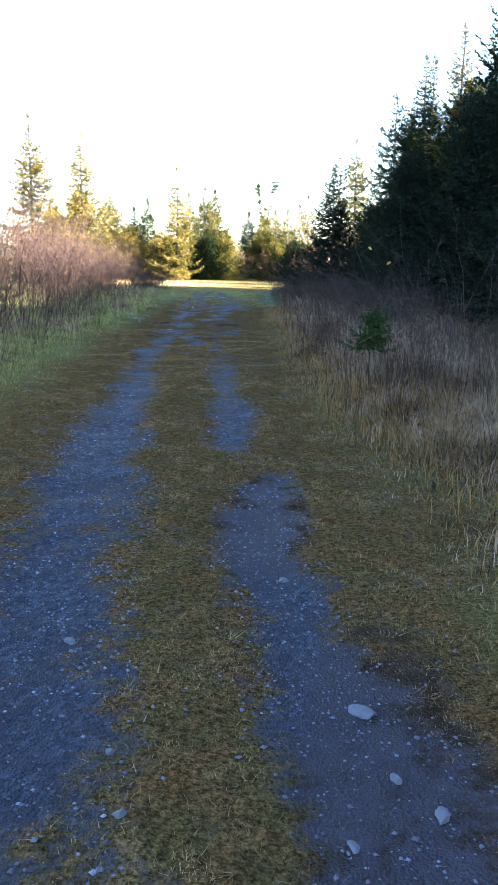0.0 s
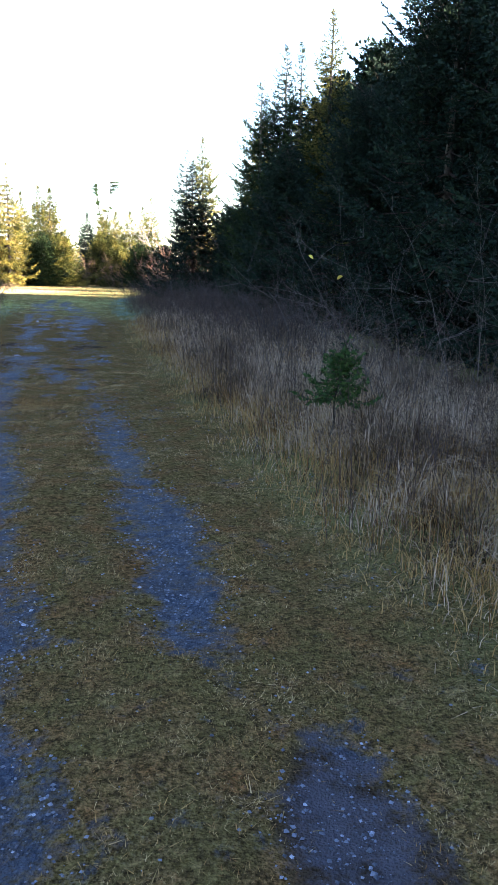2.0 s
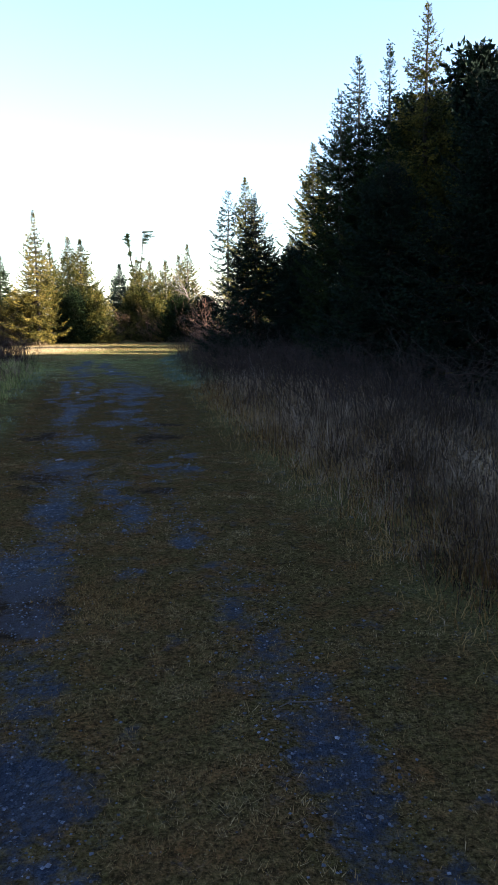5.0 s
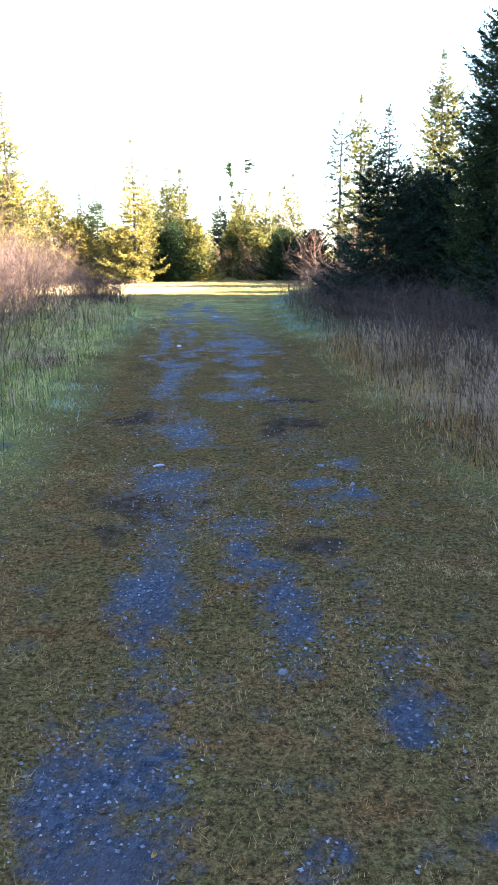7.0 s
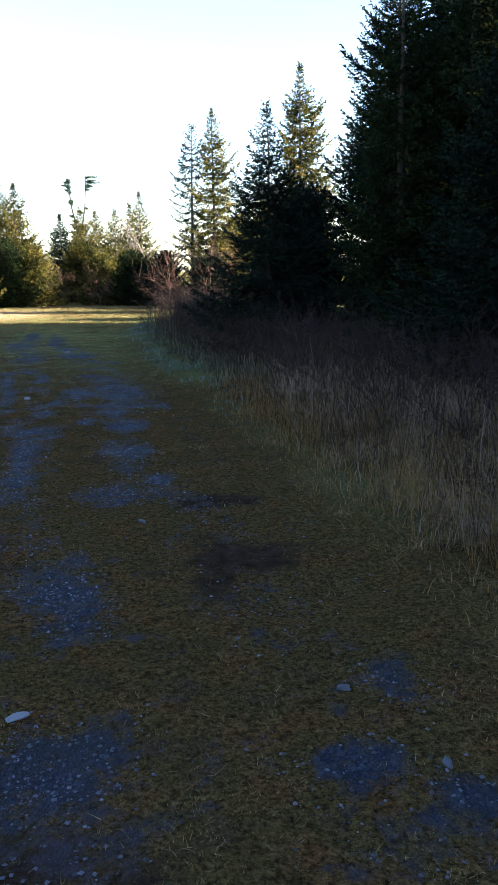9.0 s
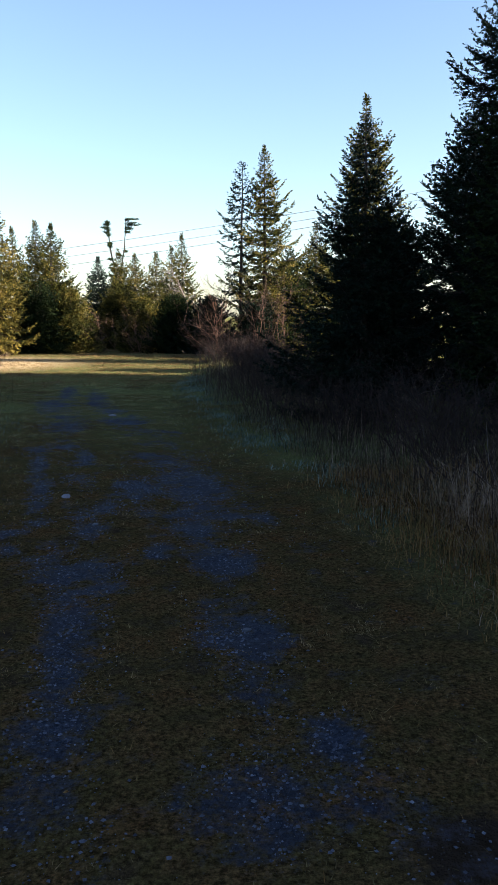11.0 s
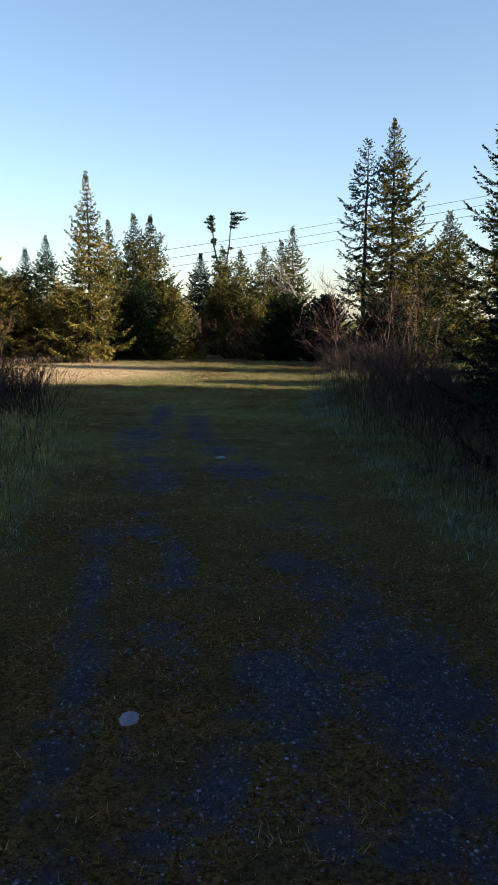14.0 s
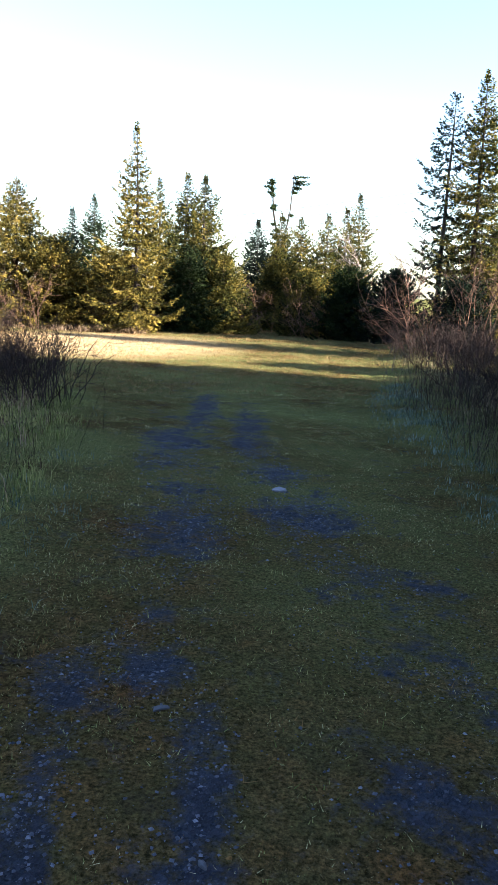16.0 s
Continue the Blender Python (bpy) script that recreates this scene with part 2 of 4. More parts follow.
def rods(name, a, b, ra, rb, material):
    """Tapered three-sided rods from points a to points b."""
    a, b = np.asarray(a, float), np.asarray(b, float)
    d = unit(b - a)
    ref = np.where(np.abs(d[:, 2:3]) > 0.9, np.array([[1.0, 0, 0]]), np.array([[0, 0, 1.0]]))
    u = unit(np.cross(d, ref))
    w = np.cross(d, u)
    v = np.empty((len(a), 6, 3))
    for i in range(3):
        way = math.cos(i * 2.094) * u + math.sin(i * 2.094) * w
        v[:, i] = a + way * np.reshape(ra, (-1, 1))
        v[:, 3 + i] = b + way * np.reshape(rb, (-1, 1))
    return mesh_of(name, v, repeat_faces(len(a), 6, [(0, 1, 4, 3), (1, 2, 5, 4), (2, 0, 3, 5)]), material)


def tube(name, points, radii, material, sides=8, seed=0):
    """One bent tapered stem through the points."""
    rng = np.random.default_rng(seed)
    p, n = np.asarray(points, float), len(points)
    d = unit(np.gradient(p, axis=0))
    u = unit(np.cross(d, np.array([[0.0, 1.0, 0.02]])))
    w = np.cross(d, u)
    ang = np.arange(sides) * 2 * np.pi / sides
    r = np.asarray(radii)[:, None, None] * (1 + 0.16 * rng.normal(size=(n, sides, 1)))
    v = p[:, None] + (np.cos(ang)[None, :, None] * u[:, None] + np.sin(ang)[None, :, None] * w[:, None]) * r
    f = [(i * sides + j, i * sides + (j + 1) % sides, (i + 1) * sides + (j + 1) % sides, (i + 1) * sides + j) for i in range(n - 1) for j in range(sides)]
    return mesh_of(name, v, f, material, True)


# ---- plants ----
def spruce(x, y, height, radius, label, seed, near=False, needles="needle", bare=0.03, thin=1.0, power=0.8, lean=(0, 0), group="spruces beside the track", one_side=None, ragged=0.25, coarse=1.0, tier=1.0):
    """A spruce: trunk, tiers of limbs with air between them, and a crown of flat needle sprays along the limbs."""
    rng = np.random.default_rng(seed)
    root = tagged(new("spruce_tree"), label, "tree", group)
    root.location = (x, y, ground_z(x, y) - 0.03)
    small = height < 3
    if height > 4 and bare < 0.2 and (power > 0.65 or group != RIGHT):
        radius, power = radius * (1.12 if group == FAR else 1.02), min(max(power + 0.15, 0.85), 1.02)
    zs = np.linspace(0, height, 14)
    wob = np.cumsum(rng.normal(0, 0.012, (14, 2)), 0)
    axis = np.c_[lean[0] * zs / height + wob[:, 0], lean[1] * zs / height + wob[:, 1], zs]
    part("trunk", tube("trunk", axis, np.maximum(0.0135 * height * (1 - zs / height) ** 0.8, 0.008), "bark", 8, seed), root, "grey-brown scaly trunk")

    def trunk_at(z):
        return np.stack([np.interp(z, zs, axis[:, 0]), np.interp(z, zs, axis[:, 1]), z], -1)

    base, way, length, rise = [], [], [], []

    def limb(z, az, long_, up):
        base.append(z), way.append((math.cos(az), math.sin(az))), length.append(max(long_, 0.05)), rise.append(up)

    step = min(0.40, 0.055 * height) * tier
    z = bare * height + 0.06
    swell = rng.uniform(0, 6.28)
    while z < height - 0.1:
        t = (z - bare * height) / (height * (1 - bare))
        r = radius * (1 - t) ** power * (0.55 + 0.45 * min(1, t / 0.12)) * 1.08 + 0.02
        r *= 1 + ragged * rng.uniform(-0.75, 0.45)
        up = -0.34 + 0.74 * t ** 1.3
        count = max(int(round(rng.uniform(9.5, 12.5) * thin * (1 - 0.2 * t))), 5)
        turn = rng.uniform(0, 6.28)
        for k in range(count):
            az = turn + 6.283 * k / count + rng.normal(0, 0.22)
            long_ = r * rng.uniform(1 - 1.3 * ragged, 1 + 0.55 * ragged) * (1 + 0.14 * math.sin(az + swell))
            if one_side is not None:
                long_ *= 0.55 + 0.6 * max(0, math.cos(az - one_side))
            limb(z + rng.normal(0, 0.022 * tier), az, long_, up + rng.normal(0, 0.045))
        for _ in range(rng.poisson(3.5 * thin)):
            limb(z + step * rng.uniform(0.25, 0.75), rng.uniform(0, 6.28), r * rng.uniform(0.3, 0.62), up + rng.normal(0.05, 0.08))
        z += step * rng.uniform(0.8, 1.2) * (1 - 0.66 * t)
    for k in range(5):
        limb(height - 0.30 + 0.05 * k, rng.uniform(0, 6.28), 0.09, 1.8)
    base, way, length, rise = map(np.array, (base, way, length, rise))
    start = trunk_at(np.clip(base, 0, height))

    def along(i, s):
        """The point at share s of limb i: it sags and then lifts at its end."""
        out = length[i] * s
        sag = rise[i] * out + 0.22 * length[i] * (s ** 2.6) - 0.13 * length[i] * np.sin(np.pi * s)
        return start[i] + np.stack([way[i, 0] * out, way[i, 1] * out, sag], -1)

    ids = np.arange(len(base))
    bits = 1 if coarse > 1.4 else 3
    a = np.concatenate([along(ids, np.full(len(ids), 0.9 * k / bits)) for k in range(bits)])
    b = np.concatenate([along(ids, np.full(len(ids), 0.9 * (k + 1) / bits)) for k in range(bits)])
    thick = np.concatenate([0.008 * (length + 0.15) * (1 - k / bits) + 0.002 for k in range(bits)])
    part("limb_wood", rods("limb_wood", a, b, thick, thick * 0.6, "twig_dark"), root, "thin bare brown limbs")["kind"] = "stuff"

    gap = (0.040 if near else 0.056) * coarse * (0.6 if small else 1)
    per = np.maximum((length / gap).astype(int), 3)
    i = np.repeat(ids, per)
    s = np.concatenate([(np.arange(n) + rng.uniform(0, 1, n)) / n for n in per])
    s = 0.08 + 0.92 * s ** 0.8
    p = along(i, s)
    d = unit(along(i, np.minimum(s + 0.05, 1.05)) - along(i, s - 0.05))
    flat = np.stack([-way[i, 1], way[i, 0], np.zeros(len(i))], -1)
    sign = np.where(rng.random(len(i)) < 0.5, -1, 1)[:, None]
    tip = (s > 0.95)[:, None]
    tw = unit(np.where(tip, d, 0.85 * d + sign * flat * rng.uniform(0.5, 1.1, (len(i), 1)) + rng.normal(0, 0.10, (len(i), 3)) - np.array([0, 0, 0.10])))
    fine = np.clip(length[i] / 0.5, 0.6, 1)
    tl = np.minimum(length[i] * 0.50 * (1.10 - s) + 0.07 * fine, 0.46) * rng.uniform(0.55, 1.2, len(i)) * (0.6 if small else 1)
    # needles round each twig, mostly in the plane of the spray
    space = (0.022 if near else 0.040) * coarse
    num = np.maximum((tl / space).astype(int), 3)
    j = np.repeat(np.arange(len(i)), num)
    q = np.concatenate([(np.arange(n) + 0.5) / n for n in num])
    nd = tw[j]
    spread = side_of(nd, rng) * np.array([1, 1, 0.75])
    at = p[j] + nd * (tl[j] * q)[:, None]
    at[:, 2] -= 0.12 * tl[j] * q ** 2
    nl = ((0.052 if near else 0.080) * coarse * fine[j] ** 0.7 * rng.uniform(0.7, 1.3, len(j)))[:, None]
    nw = (0.017 if near else 0.030) * coarse * (fine[j] ** 0.7 * rng.uniform(0.8, 1.3, len(j)))[:, None]
    to = unit(nd * rng.uniform(0.4, 1.0, (len(j), 1)) + spread * 0.75)
    wd = unit(np.cross(to, side_of(to, rng) * np.array([0.6, 0.6, 1])))
    v = np.stack([at - wd * nw, at + wd * nw, at + to * nl], 1)
    part("crown", mesh_of("crown", v, np.arange(len(v) * 3).reshape(-1, 3), needles), root, "dense short-needled crown in flat tiers")["kind"] = "stuff"
    return root


def shrub_mesh(seed, height, spread, stems, material, forks=7, thick=0.009, upright=0.75):
    """Bare twigs: wavering stems that fork twice."""
    rng = np.random.default_rng(seed)
    a, b, ra, rb = [], [], [], []

    def grow(p, d, long_, r, depth):
        n = (5, 3, 2)[depth]
        pts = [p]
        for k in range(n):
            d = d + rng.normal(0, 0.2 + 0.06 * depth, 3)
            d[2] += 0.05
            d = d / np.linalg.norm(d)
            q = pts[-1] + d * long_ / n
            a.append(pts[-1]), b.append(q), ra.append(r * (1 - k / n * 0.6)), rb.append(r * (1 - (k + 1) / n * 0.6))
            pts.append(q)
            if depth < 2:
                for _ in range(rng.poisson(forks / n * (0.4 + 0.9 * k / n) * (1, 0.75)[depth])):
                    s = d + rng.normal(0, 0.75, 3)
                    s[2] = abs(s[2]) * 0.8 + 0.15
                    grow(pts[-1], s / np.linalg.norm(s), long_ * rng.uniform(0.25, 0.5), r * 0.5, depth + 1)

    for _ in range(stems):
        az, off = rng.uniform(0, 2 * np.pi), rng.uniform(0, 1) ** 0.6
        base = np.array([math.cos(az), math.sin(az), 0]) * spread * 0.45 * off
        base[2] = -0.03
        lean = np.array([math.cos(az), math.sin(az), 0]) * (1 - upright) * 2 * off + np.array([0, 0, 1.0]) + rng.normal(0, 0.1, 3)
        grow(base, lean / np.linalg.norm(lean), height * rng.uniform(0.65, 1.05), thick * rng.uniform(0.7, 1.2), 0)
    return rods("twigs", a, b, ra, rb, material)


def shrub(me, x, y, size, turn, label, group):
    ob = tagged(new("bare_shrub", me), label, "shrub", group)
    ob.matrix_world = Matrix.LocRotScale((x, y, ground_z(x, y)), Euler((0, 0, turn)), (size, size, size))
    return ob


def blades(name, xy, tall, wide, lean, material, rng, label, bend=0.35, lift=0.0, short=False):
    """Grass: a bent blade of two pieces at each place. One object of stuff."""
    n = len(xy)
    base = np.c_[xy, ground_zs(xy) - 0.008 + lift]
    az = rng.uniform(0, 2 * np.pi, n)
    out = np.c_[np.cos(az), np.sin(az), np.zeros(n)]
    side = np.c_[-np.sin(az), np.cos(az), np.zeros(n)]
    tall, wide = np.broadcast_to(tall, n), np.broadcast_to(wide, n)
    ln = np.abs(rng.normal(0, lean, n))
    mid = base + out * (tall * ln * 0.4)[:, None] + np.array([0, 0, 1.0]) * (tall * 0.55)[:, None]
    tip = base + out * (tall * (ln + bend * rng.uniform(0, 1, n)))[:, None] + np.array([0, 0, 1.0]) * (tall * rng.uniform(0.8 - 0.3 * bend, 1, n))[:, None]
    w = side * wide[:, None]
    if short:
        v = np.stack([base - w * 1.3, base + w * 1.3, tip], 1)
        return tagged(new(name, mesh_of(name, v, np.arange(3 * n).reshape(-1, 3), material)), label, "grass", kind="stuff")
    v = np.stack([base - w, base + w, mid + w * 0.8, mid - w * 0.8, tip], 1)
    f = np.concatenate([repeat_faces(n, 5, [(0, 1, 2)]), repeat_faces(n, 5, [(0, 2, 3)]), repeat_faces(n, 5, [(3, 2, 4)])])
    return tagged(new(name, mesh_of(name, v, f, material)), label, "grass", kind="stuff")


# ---- ground ----
# the two wheel ruts: y, middle x, half width, how bare
RUT_LEFT = np.array([(-6, 0.75, 0.36, 1), (-1, 0.62, 0.38, 1), (1, 0.46, 0.30, 1), (3.2, 0.22, 0.30, 1), (5.8, 0.02, 0.24, 0.95), (7.5, -0.10, 0.20, 0.8), (9, -0.25, 0.19, 0.72), (10.4, -0.32, 0.20, 0.8),
                     (11.4, -0.28, 0.13, 0.75), (13, -0.30, 0.30, 0.6), (15, -0.45, 0.20, 0.5), (17.4, -0.50, 0.13, 0.75), (19.2, -0.48, 0.16, 0.85), (21, -0.42, 0.12, 0.6), (24, -0.52, 0.17, 0.55), (25.3, -0.72, 0.16, 0.6), (27, -0.66, 0.26, 0.7), (31, -0.85, 0.38, 0.55), (35, -1.2, 0.4, 0.25), (40, -1.9, 0.5, 0.2)])
RUT_RIGHT = np.array([(-6, 1.95, 0.30, 1), (-0.8, 1.85, 0.27, 0.9), (0.3, 1.60, 0.19, 1), (1.25, 1.45, 0.20, 1), (2.3, 1.52, 0.20, 1.0), (2.6, 1.58, 0.12, 0.8), (2.85, 1.42, 0.1, 0.05), (3.15, 1.28, 0.12, 0.1), (3.5, 1.22, 0.16, 0.9), (5.1, 1.2, 0.22, 0.85), (6.5, 1.05, 0.14, 0.75),
                      (8, 0.93, 0.18, 0.7), (9.4, 0.95, 0.18, 0.5), (10.7, 0.75, 0.10, 0.4), (13, 0.7, 0.25, 0.4), (16, 0.6, 0.25, 0.35), (18.7, 0.35, 0.14, 0.7), (20.4, 0.52, 0.32, 0.65), (22, 0.68, 0.38, 0.8), (24, 0.55, 0.40, 0.7), (26, 0.45, 0.32, 0.55), (28.4, 0.15, 0.22, 0.6), (31, -0.35, 0.3, 0.45), (35, -0.8, 0.4, 0.2), (40, -1.6, 0.5, 0.2)])


def wave(x, y, scale, seed):
    """Smooth unevenness between about -1 and 1."""
    rng = np.random.default_rng(seed)
    total = 0
    for k in range(5):
        f, g, h = rng.normal(0, 1, 2), rng.uniform(0, 6.28), 1.7 ** k
        total = total + np.sin((x * f[0] + y * f[1]) * scale * h + g + 1.3 * np.sin((x * f[1] - y * f[0]) * scale * h * 0.6)) / 1.25 ** k
    return total / 2.2


def rut(x, y, table):
    c, w, s = (np.interp(y, table[:, 0], table[:, k]) for k in (1, 2, 3))
    return np.clip(1.3 - np.abs(x - c) / w * 0.8, 0, 1) * s * np.interp(y, [4, 7.5, 10], [1, 0.85, 0.42])


# worn patches past the even ruts: middle x, y, half width, half length
WORN = [
    [(-0.34, 9.66, 0.19, 0.2), (-0.26, 9.19, 0.18, 0.18), (-0.31, 10.31, 0.21, 0.45), (-0.28, 11.81, 0.14, 0.84), (0.35, 11.37, 0.11, 0.43), (0.69, 10.52, 0.08, 0.17), (0.84, 9.26, 0.07, 0.22), (0.31, 9.88, 0.08, 0.08), (0.34, 11.56, 0.12, 0.14)],
    [(-0.28, 12.1, 0.1, 0.2), (-0.29, 11.73, 0.12, 0.15), (0.27, 11.92, 0.13, 0.09), (0.15, 12.13, 0.08, 0.14), (0.16, 11.79, 0.1, 0.07), (0.19, 12.47, 0.15, 0.17), (1.01, 13.84, 0.11, 0.18), (0.93, 13.11, 0.11, 0.11), (-0.26, 13.57, 0.23, 0.38), (-0.24, 15.09, 0.2, 0.42), (0.66, 13.41, 0.17, 0.11), (0.63, 12.58, 0.09, 0.09)],
    [(-0.54, 18.37, 0.11, 0.81), (-0.56, 17.44, 0.13, 0.53), (0.35, 18.18, 0.19, 0.55), (0.56, 17.29, 0.11, 0.21), (-0.43, 19.64, 0.22, 0.3), (0.13, 16.89, 0.18, 0.25), (0.11, 20.0, 0.1, 0.2), (-0.58, 19.6, 0.16, 0.2), (-0.33, 19.62, 0.16, 0.2), (-0.3, 19.35, 0.2, 0.16), (0.5, 19.6, 0.2, 0.35)],
    [(-0.92, 23.63, 0.09, 0.76), (-0.42, 24.02, 0.1, 0.42), (-0.83, 22.06, 0.1, 0.55), (0.09, 22.02, 0.17, 0.67), (0.61, 22.36, 0.3, 1.04), (-0.21, 21.54, 0.12, 0.27), (0.61, 21.25, 0.27, 0.48), (0.41, 20.54, 0.17, 0.33), (0.97, 20.68, 0.13, 0.24), (0.79, 20.88, 0.16, 0.26), (-0.4, 20.69, 0.12, 0.29), (-0.57, 20.21, 0.13, 0.17), (-0.72, 20.01, 0.1, 0.11), (-0.97, 20.19, 0.08, 0.13), (-1.01, 20.67, 0.15, 0.11), (-0.82, 20.96, 0.11, 0.13)],
    [(-0.43, 23.84, 0.1, 0.36), (0.32, 24.05, 0.13, 0.22), (0.5, 23.5, 0.17, 0.25), (-1.0, 24.59, 0.15, 0.28), (-0.65, 24.79, 0.11, 0.14), (-0.7, 27.03, 0.3, 0.52), (0.23, 27.25, 0.32, 0.47), (0.05, 28.59, 0.22, 0.41), (-0.95, 30.12, 0.32, 0.97), (-0.75, 32.4, 0.2, 1.6), (-0.15, 31.0, 0.2, 1.6), (-0.71, 25.46, 0.1, 0.15), (0.82, 25.91, 0.15, 0.14)],
]
# dark peaty hollows in the turf
PEAT = [(-0.48, 13.02, 0.36, 0.32), (0.75, 15.26, 0.38, 0.40), (-0.77, 15.8, 0.28, 0.5), (-0.63, 12.44, 0.12, 0.25), (0.62, 12.27, 0.24, 0.2), (0.85, 16.5, 0.28, 0.2)]


def patchy(x, y, patches):
    m = np.zeros(np.shape(x))
    for cx, cy, rx, ry in patches:
        m = np.maximum(m, np.clip(1.3 - 0.75 * np.hypot((x - cx) / rx, (y - cy) / ry), 0, 1))
    return m


def bare_at(x, y):
    m = np.maximum(rut(x, y, RUT_LEFT), rut(x, y, RUT_RIGHT))
    m = np.maximum(m, 0.80 * patchy(x, y, sum(WORN, [])))
    m = m + 0.22 * wave(x, y, 2.6, 5) * (m > 0.05)
    return np.clip(m, 0, 1)


def verge(x, y):
    """0 on the track, 1 where it has given way to rough growth."""
    right = np.interp(y, [-6, 0, 2, 6, 10, 14, 17, 21, 25, 29, 33, 36, 40, 47, 55], [2.6, 2.45, 2.4, 2.0, 1.9, 1.75, 1.65, 1.75, 1.6, 1.55, 1.75, 2.4, 3.2, 4.6, 5.0])
    left = np.interp(y, [-6, 4.5, 7, 8.6, 12, 16, 22, 28, 31, 34, 39, 45, 55], [-0.7, -0.95, -1.1, -1.2, -1.35, -1.35, -1.55, -1.5, -1.85, -2.6, -4.1, -7.5, -8])
    return np.clip(np.maximum(x - right, left - x) / 0.9 + 0.3, 0, 1)


def ground_z(x, y):
    return float(ground_zs(np.array([[x, y]]))[0])


def ground_zs(xy):
    x, y = xy[:, 0], xy[:, 1]
    near = np.clip(1 - np.maximum(np.abs(x) - 8, 0) / 20, 0, 1)
    ruts = np.maximum(rut(x, y, RUT_LEFT), rut(x, y, RUT_RIGHT))
    return near * (0.018 * wave(x, y, 1.1, 2) + 0.007 * wave(x, y, 5.0, 3) - 0.03 * ruts + 0.06 * verge(x, y) * (1 + 0.5 * wave(x, y, 1.5, 4)))


def ground_sheet():
    xs = np.concatenate([-np.geomspace(2500, 4.2, 34), np.arange(-3.96, 4.6, 0.06), np.geomspace(4.9, 2500, 34)])
    ys = np.concatenate([-np.geomspace(2500, 5.2, 20), np.arange(-4.96, 34, 0.075), np.arange(34.1, 60, 0.25), np.geomspace(61, 2500, 30)])
    gx, gy = np.meshgrid(xs, ys)
    flat = np.c_[gx.ravel(), gy.ravel()]
    zs = ground_zs(flat)
    w = len(xs)
    i = (np.arange(len(ys) - 1)[:, None] * w + np.arange(w - 1)[None]).ravel()
    me = mesh_of("ground", np.c_[flat, zs], np.stack([i, i + 1, i + w + 1, i + w], 1), "earth", True)
    x, y = flat[:, 0], flat[:, 1]
    # Wet and peaty spots; the y 15 to 28 term darkens that stretch for shade.
    mud_and_shade = np.clip(np.exp(-((x - 1.9) / 0.33) ** 2 - ((y + 0.6) / 0.9) ** 2) * 1.2 + np.exp(-((x - 1.48) / 0.3) ** 2 - ((y - 1.5) / 0.8) ** 2) + 0.35 * np.exp(-((x - 0.1) / 1.5) ** 2 - ((y - 13.8) / 2.4) ** 2) + np.interp(y, [15, 18, 24, 28], [0, 0.36, 0.36, 0]) + 0.9 * patchy(x, y, [(-0.3, 9.35, 0.24, 0.5), (1.52, 2.05, 0.16, 0.5)]) + 0.6 * patchy(x, y, PEAT) * np.clip(0.75 + 0.6 * wave(x, y, 4.5, 46), 0, 1), 0, 1)
    # Greener past y 21; the paler colour also stands for more light there.
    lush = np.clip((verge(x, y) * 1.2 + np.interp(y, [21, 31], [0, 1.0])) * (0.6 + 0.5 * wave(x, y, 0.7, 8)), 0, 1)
    # The ellipse follows the sun patch at the clearing's end.
    for key, values in (("bare", bare_at(x, y)), ("mud_and_shade", mud_and_shade), ("lush", lush), ("sunlit_sand", np.clip(2.2 - 2.2 * np.hypot((x + 5.2) / 5.6, (y - 44.6) / 6.2), 0, 1))):
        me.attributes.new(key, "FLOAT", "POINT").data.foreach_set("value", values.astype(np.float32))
    return tagged(new("ground", me), "grassy ground with two gravel wheel ruts", "ground", kind="structure")


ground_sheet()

# ---- spruces ----
FAR = "spruces at the end of the clearing"
RIGHT = "dark spruces along the track"
LEFT = "sunlit spruces behind the bushes"
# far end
spruce(-4.03, 51.1, 7.2, 1.75, "tall narrow sunlit spruce with a long spire", 11, needles="needle_sunlit", power=1.25, group=FAR, ragged=0.3)
spruce(-3.46, 54.0, 5.8, 1.5, "slim dark green spruce beside a taller one", 12, needles="needle_half_lit", power=0.95, group=FAR)
spruce(-2.65, 56.0, 6.3, 1.9, "broad green spruce lit at its top", 13, needles="needle_half_lit", power=0.75, group=FAR)
spruce(-1.76, 54.5, 6.05, 2.0, "pointed green spruce with full skirts", 14, needles="needle_half_lit", power=0.95, group=FAR)
spruce(-0.9, 53.2, 3.1, 1.7, "low bushy spruce at the clearing's edge", 15, needles="needle_half_lit", power=0.8, group=FAR)
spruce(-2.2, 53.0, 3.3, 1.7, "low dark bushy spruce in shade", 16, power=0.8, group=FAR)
spruce(-8.42, 62.0, 5.3, 1.5, "small dark spruce far behind others", 17, needles="needle_shaded", group=FAR)
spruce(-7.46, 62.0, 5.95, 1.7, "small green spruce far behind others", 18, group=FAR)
spruce(-5.55, 53.7, 3.1, 1.4, "young yellow-green spruce in sunlight", 19, needles="needle_sunlit", power=0.7, group=FAR)
spruce(-4.6, 53.2, 2.9, 1.35, "young yellow-green spruce in sunlight", 20, needles="needle_sunlit", power=0.7, group=FAR)
spruce(-6.4, 53.3, 2.3, 1.35, "young yellow-green spruce in sunlight", 21, needles="needle_sunlit", power=0.8, group=FAR)
spruce(-7.4, 54.4, 3.1, 1.45, "young yellow-green spruce in sunlight", 22, needles="needle_sunlit", power=0.8, group=FAR)
spruce(0.55, 60.2, 4.9, 1.6, "narrow dark spruce at the clearing's end", 23, needles="needle_shaded", group=FAR)
spruce(1.75, 62.4, 5.5, 1.7, "green spruce with a bare snag beside it", 38, needles="needle_half_lit", group=FAR, ragged=0.35)
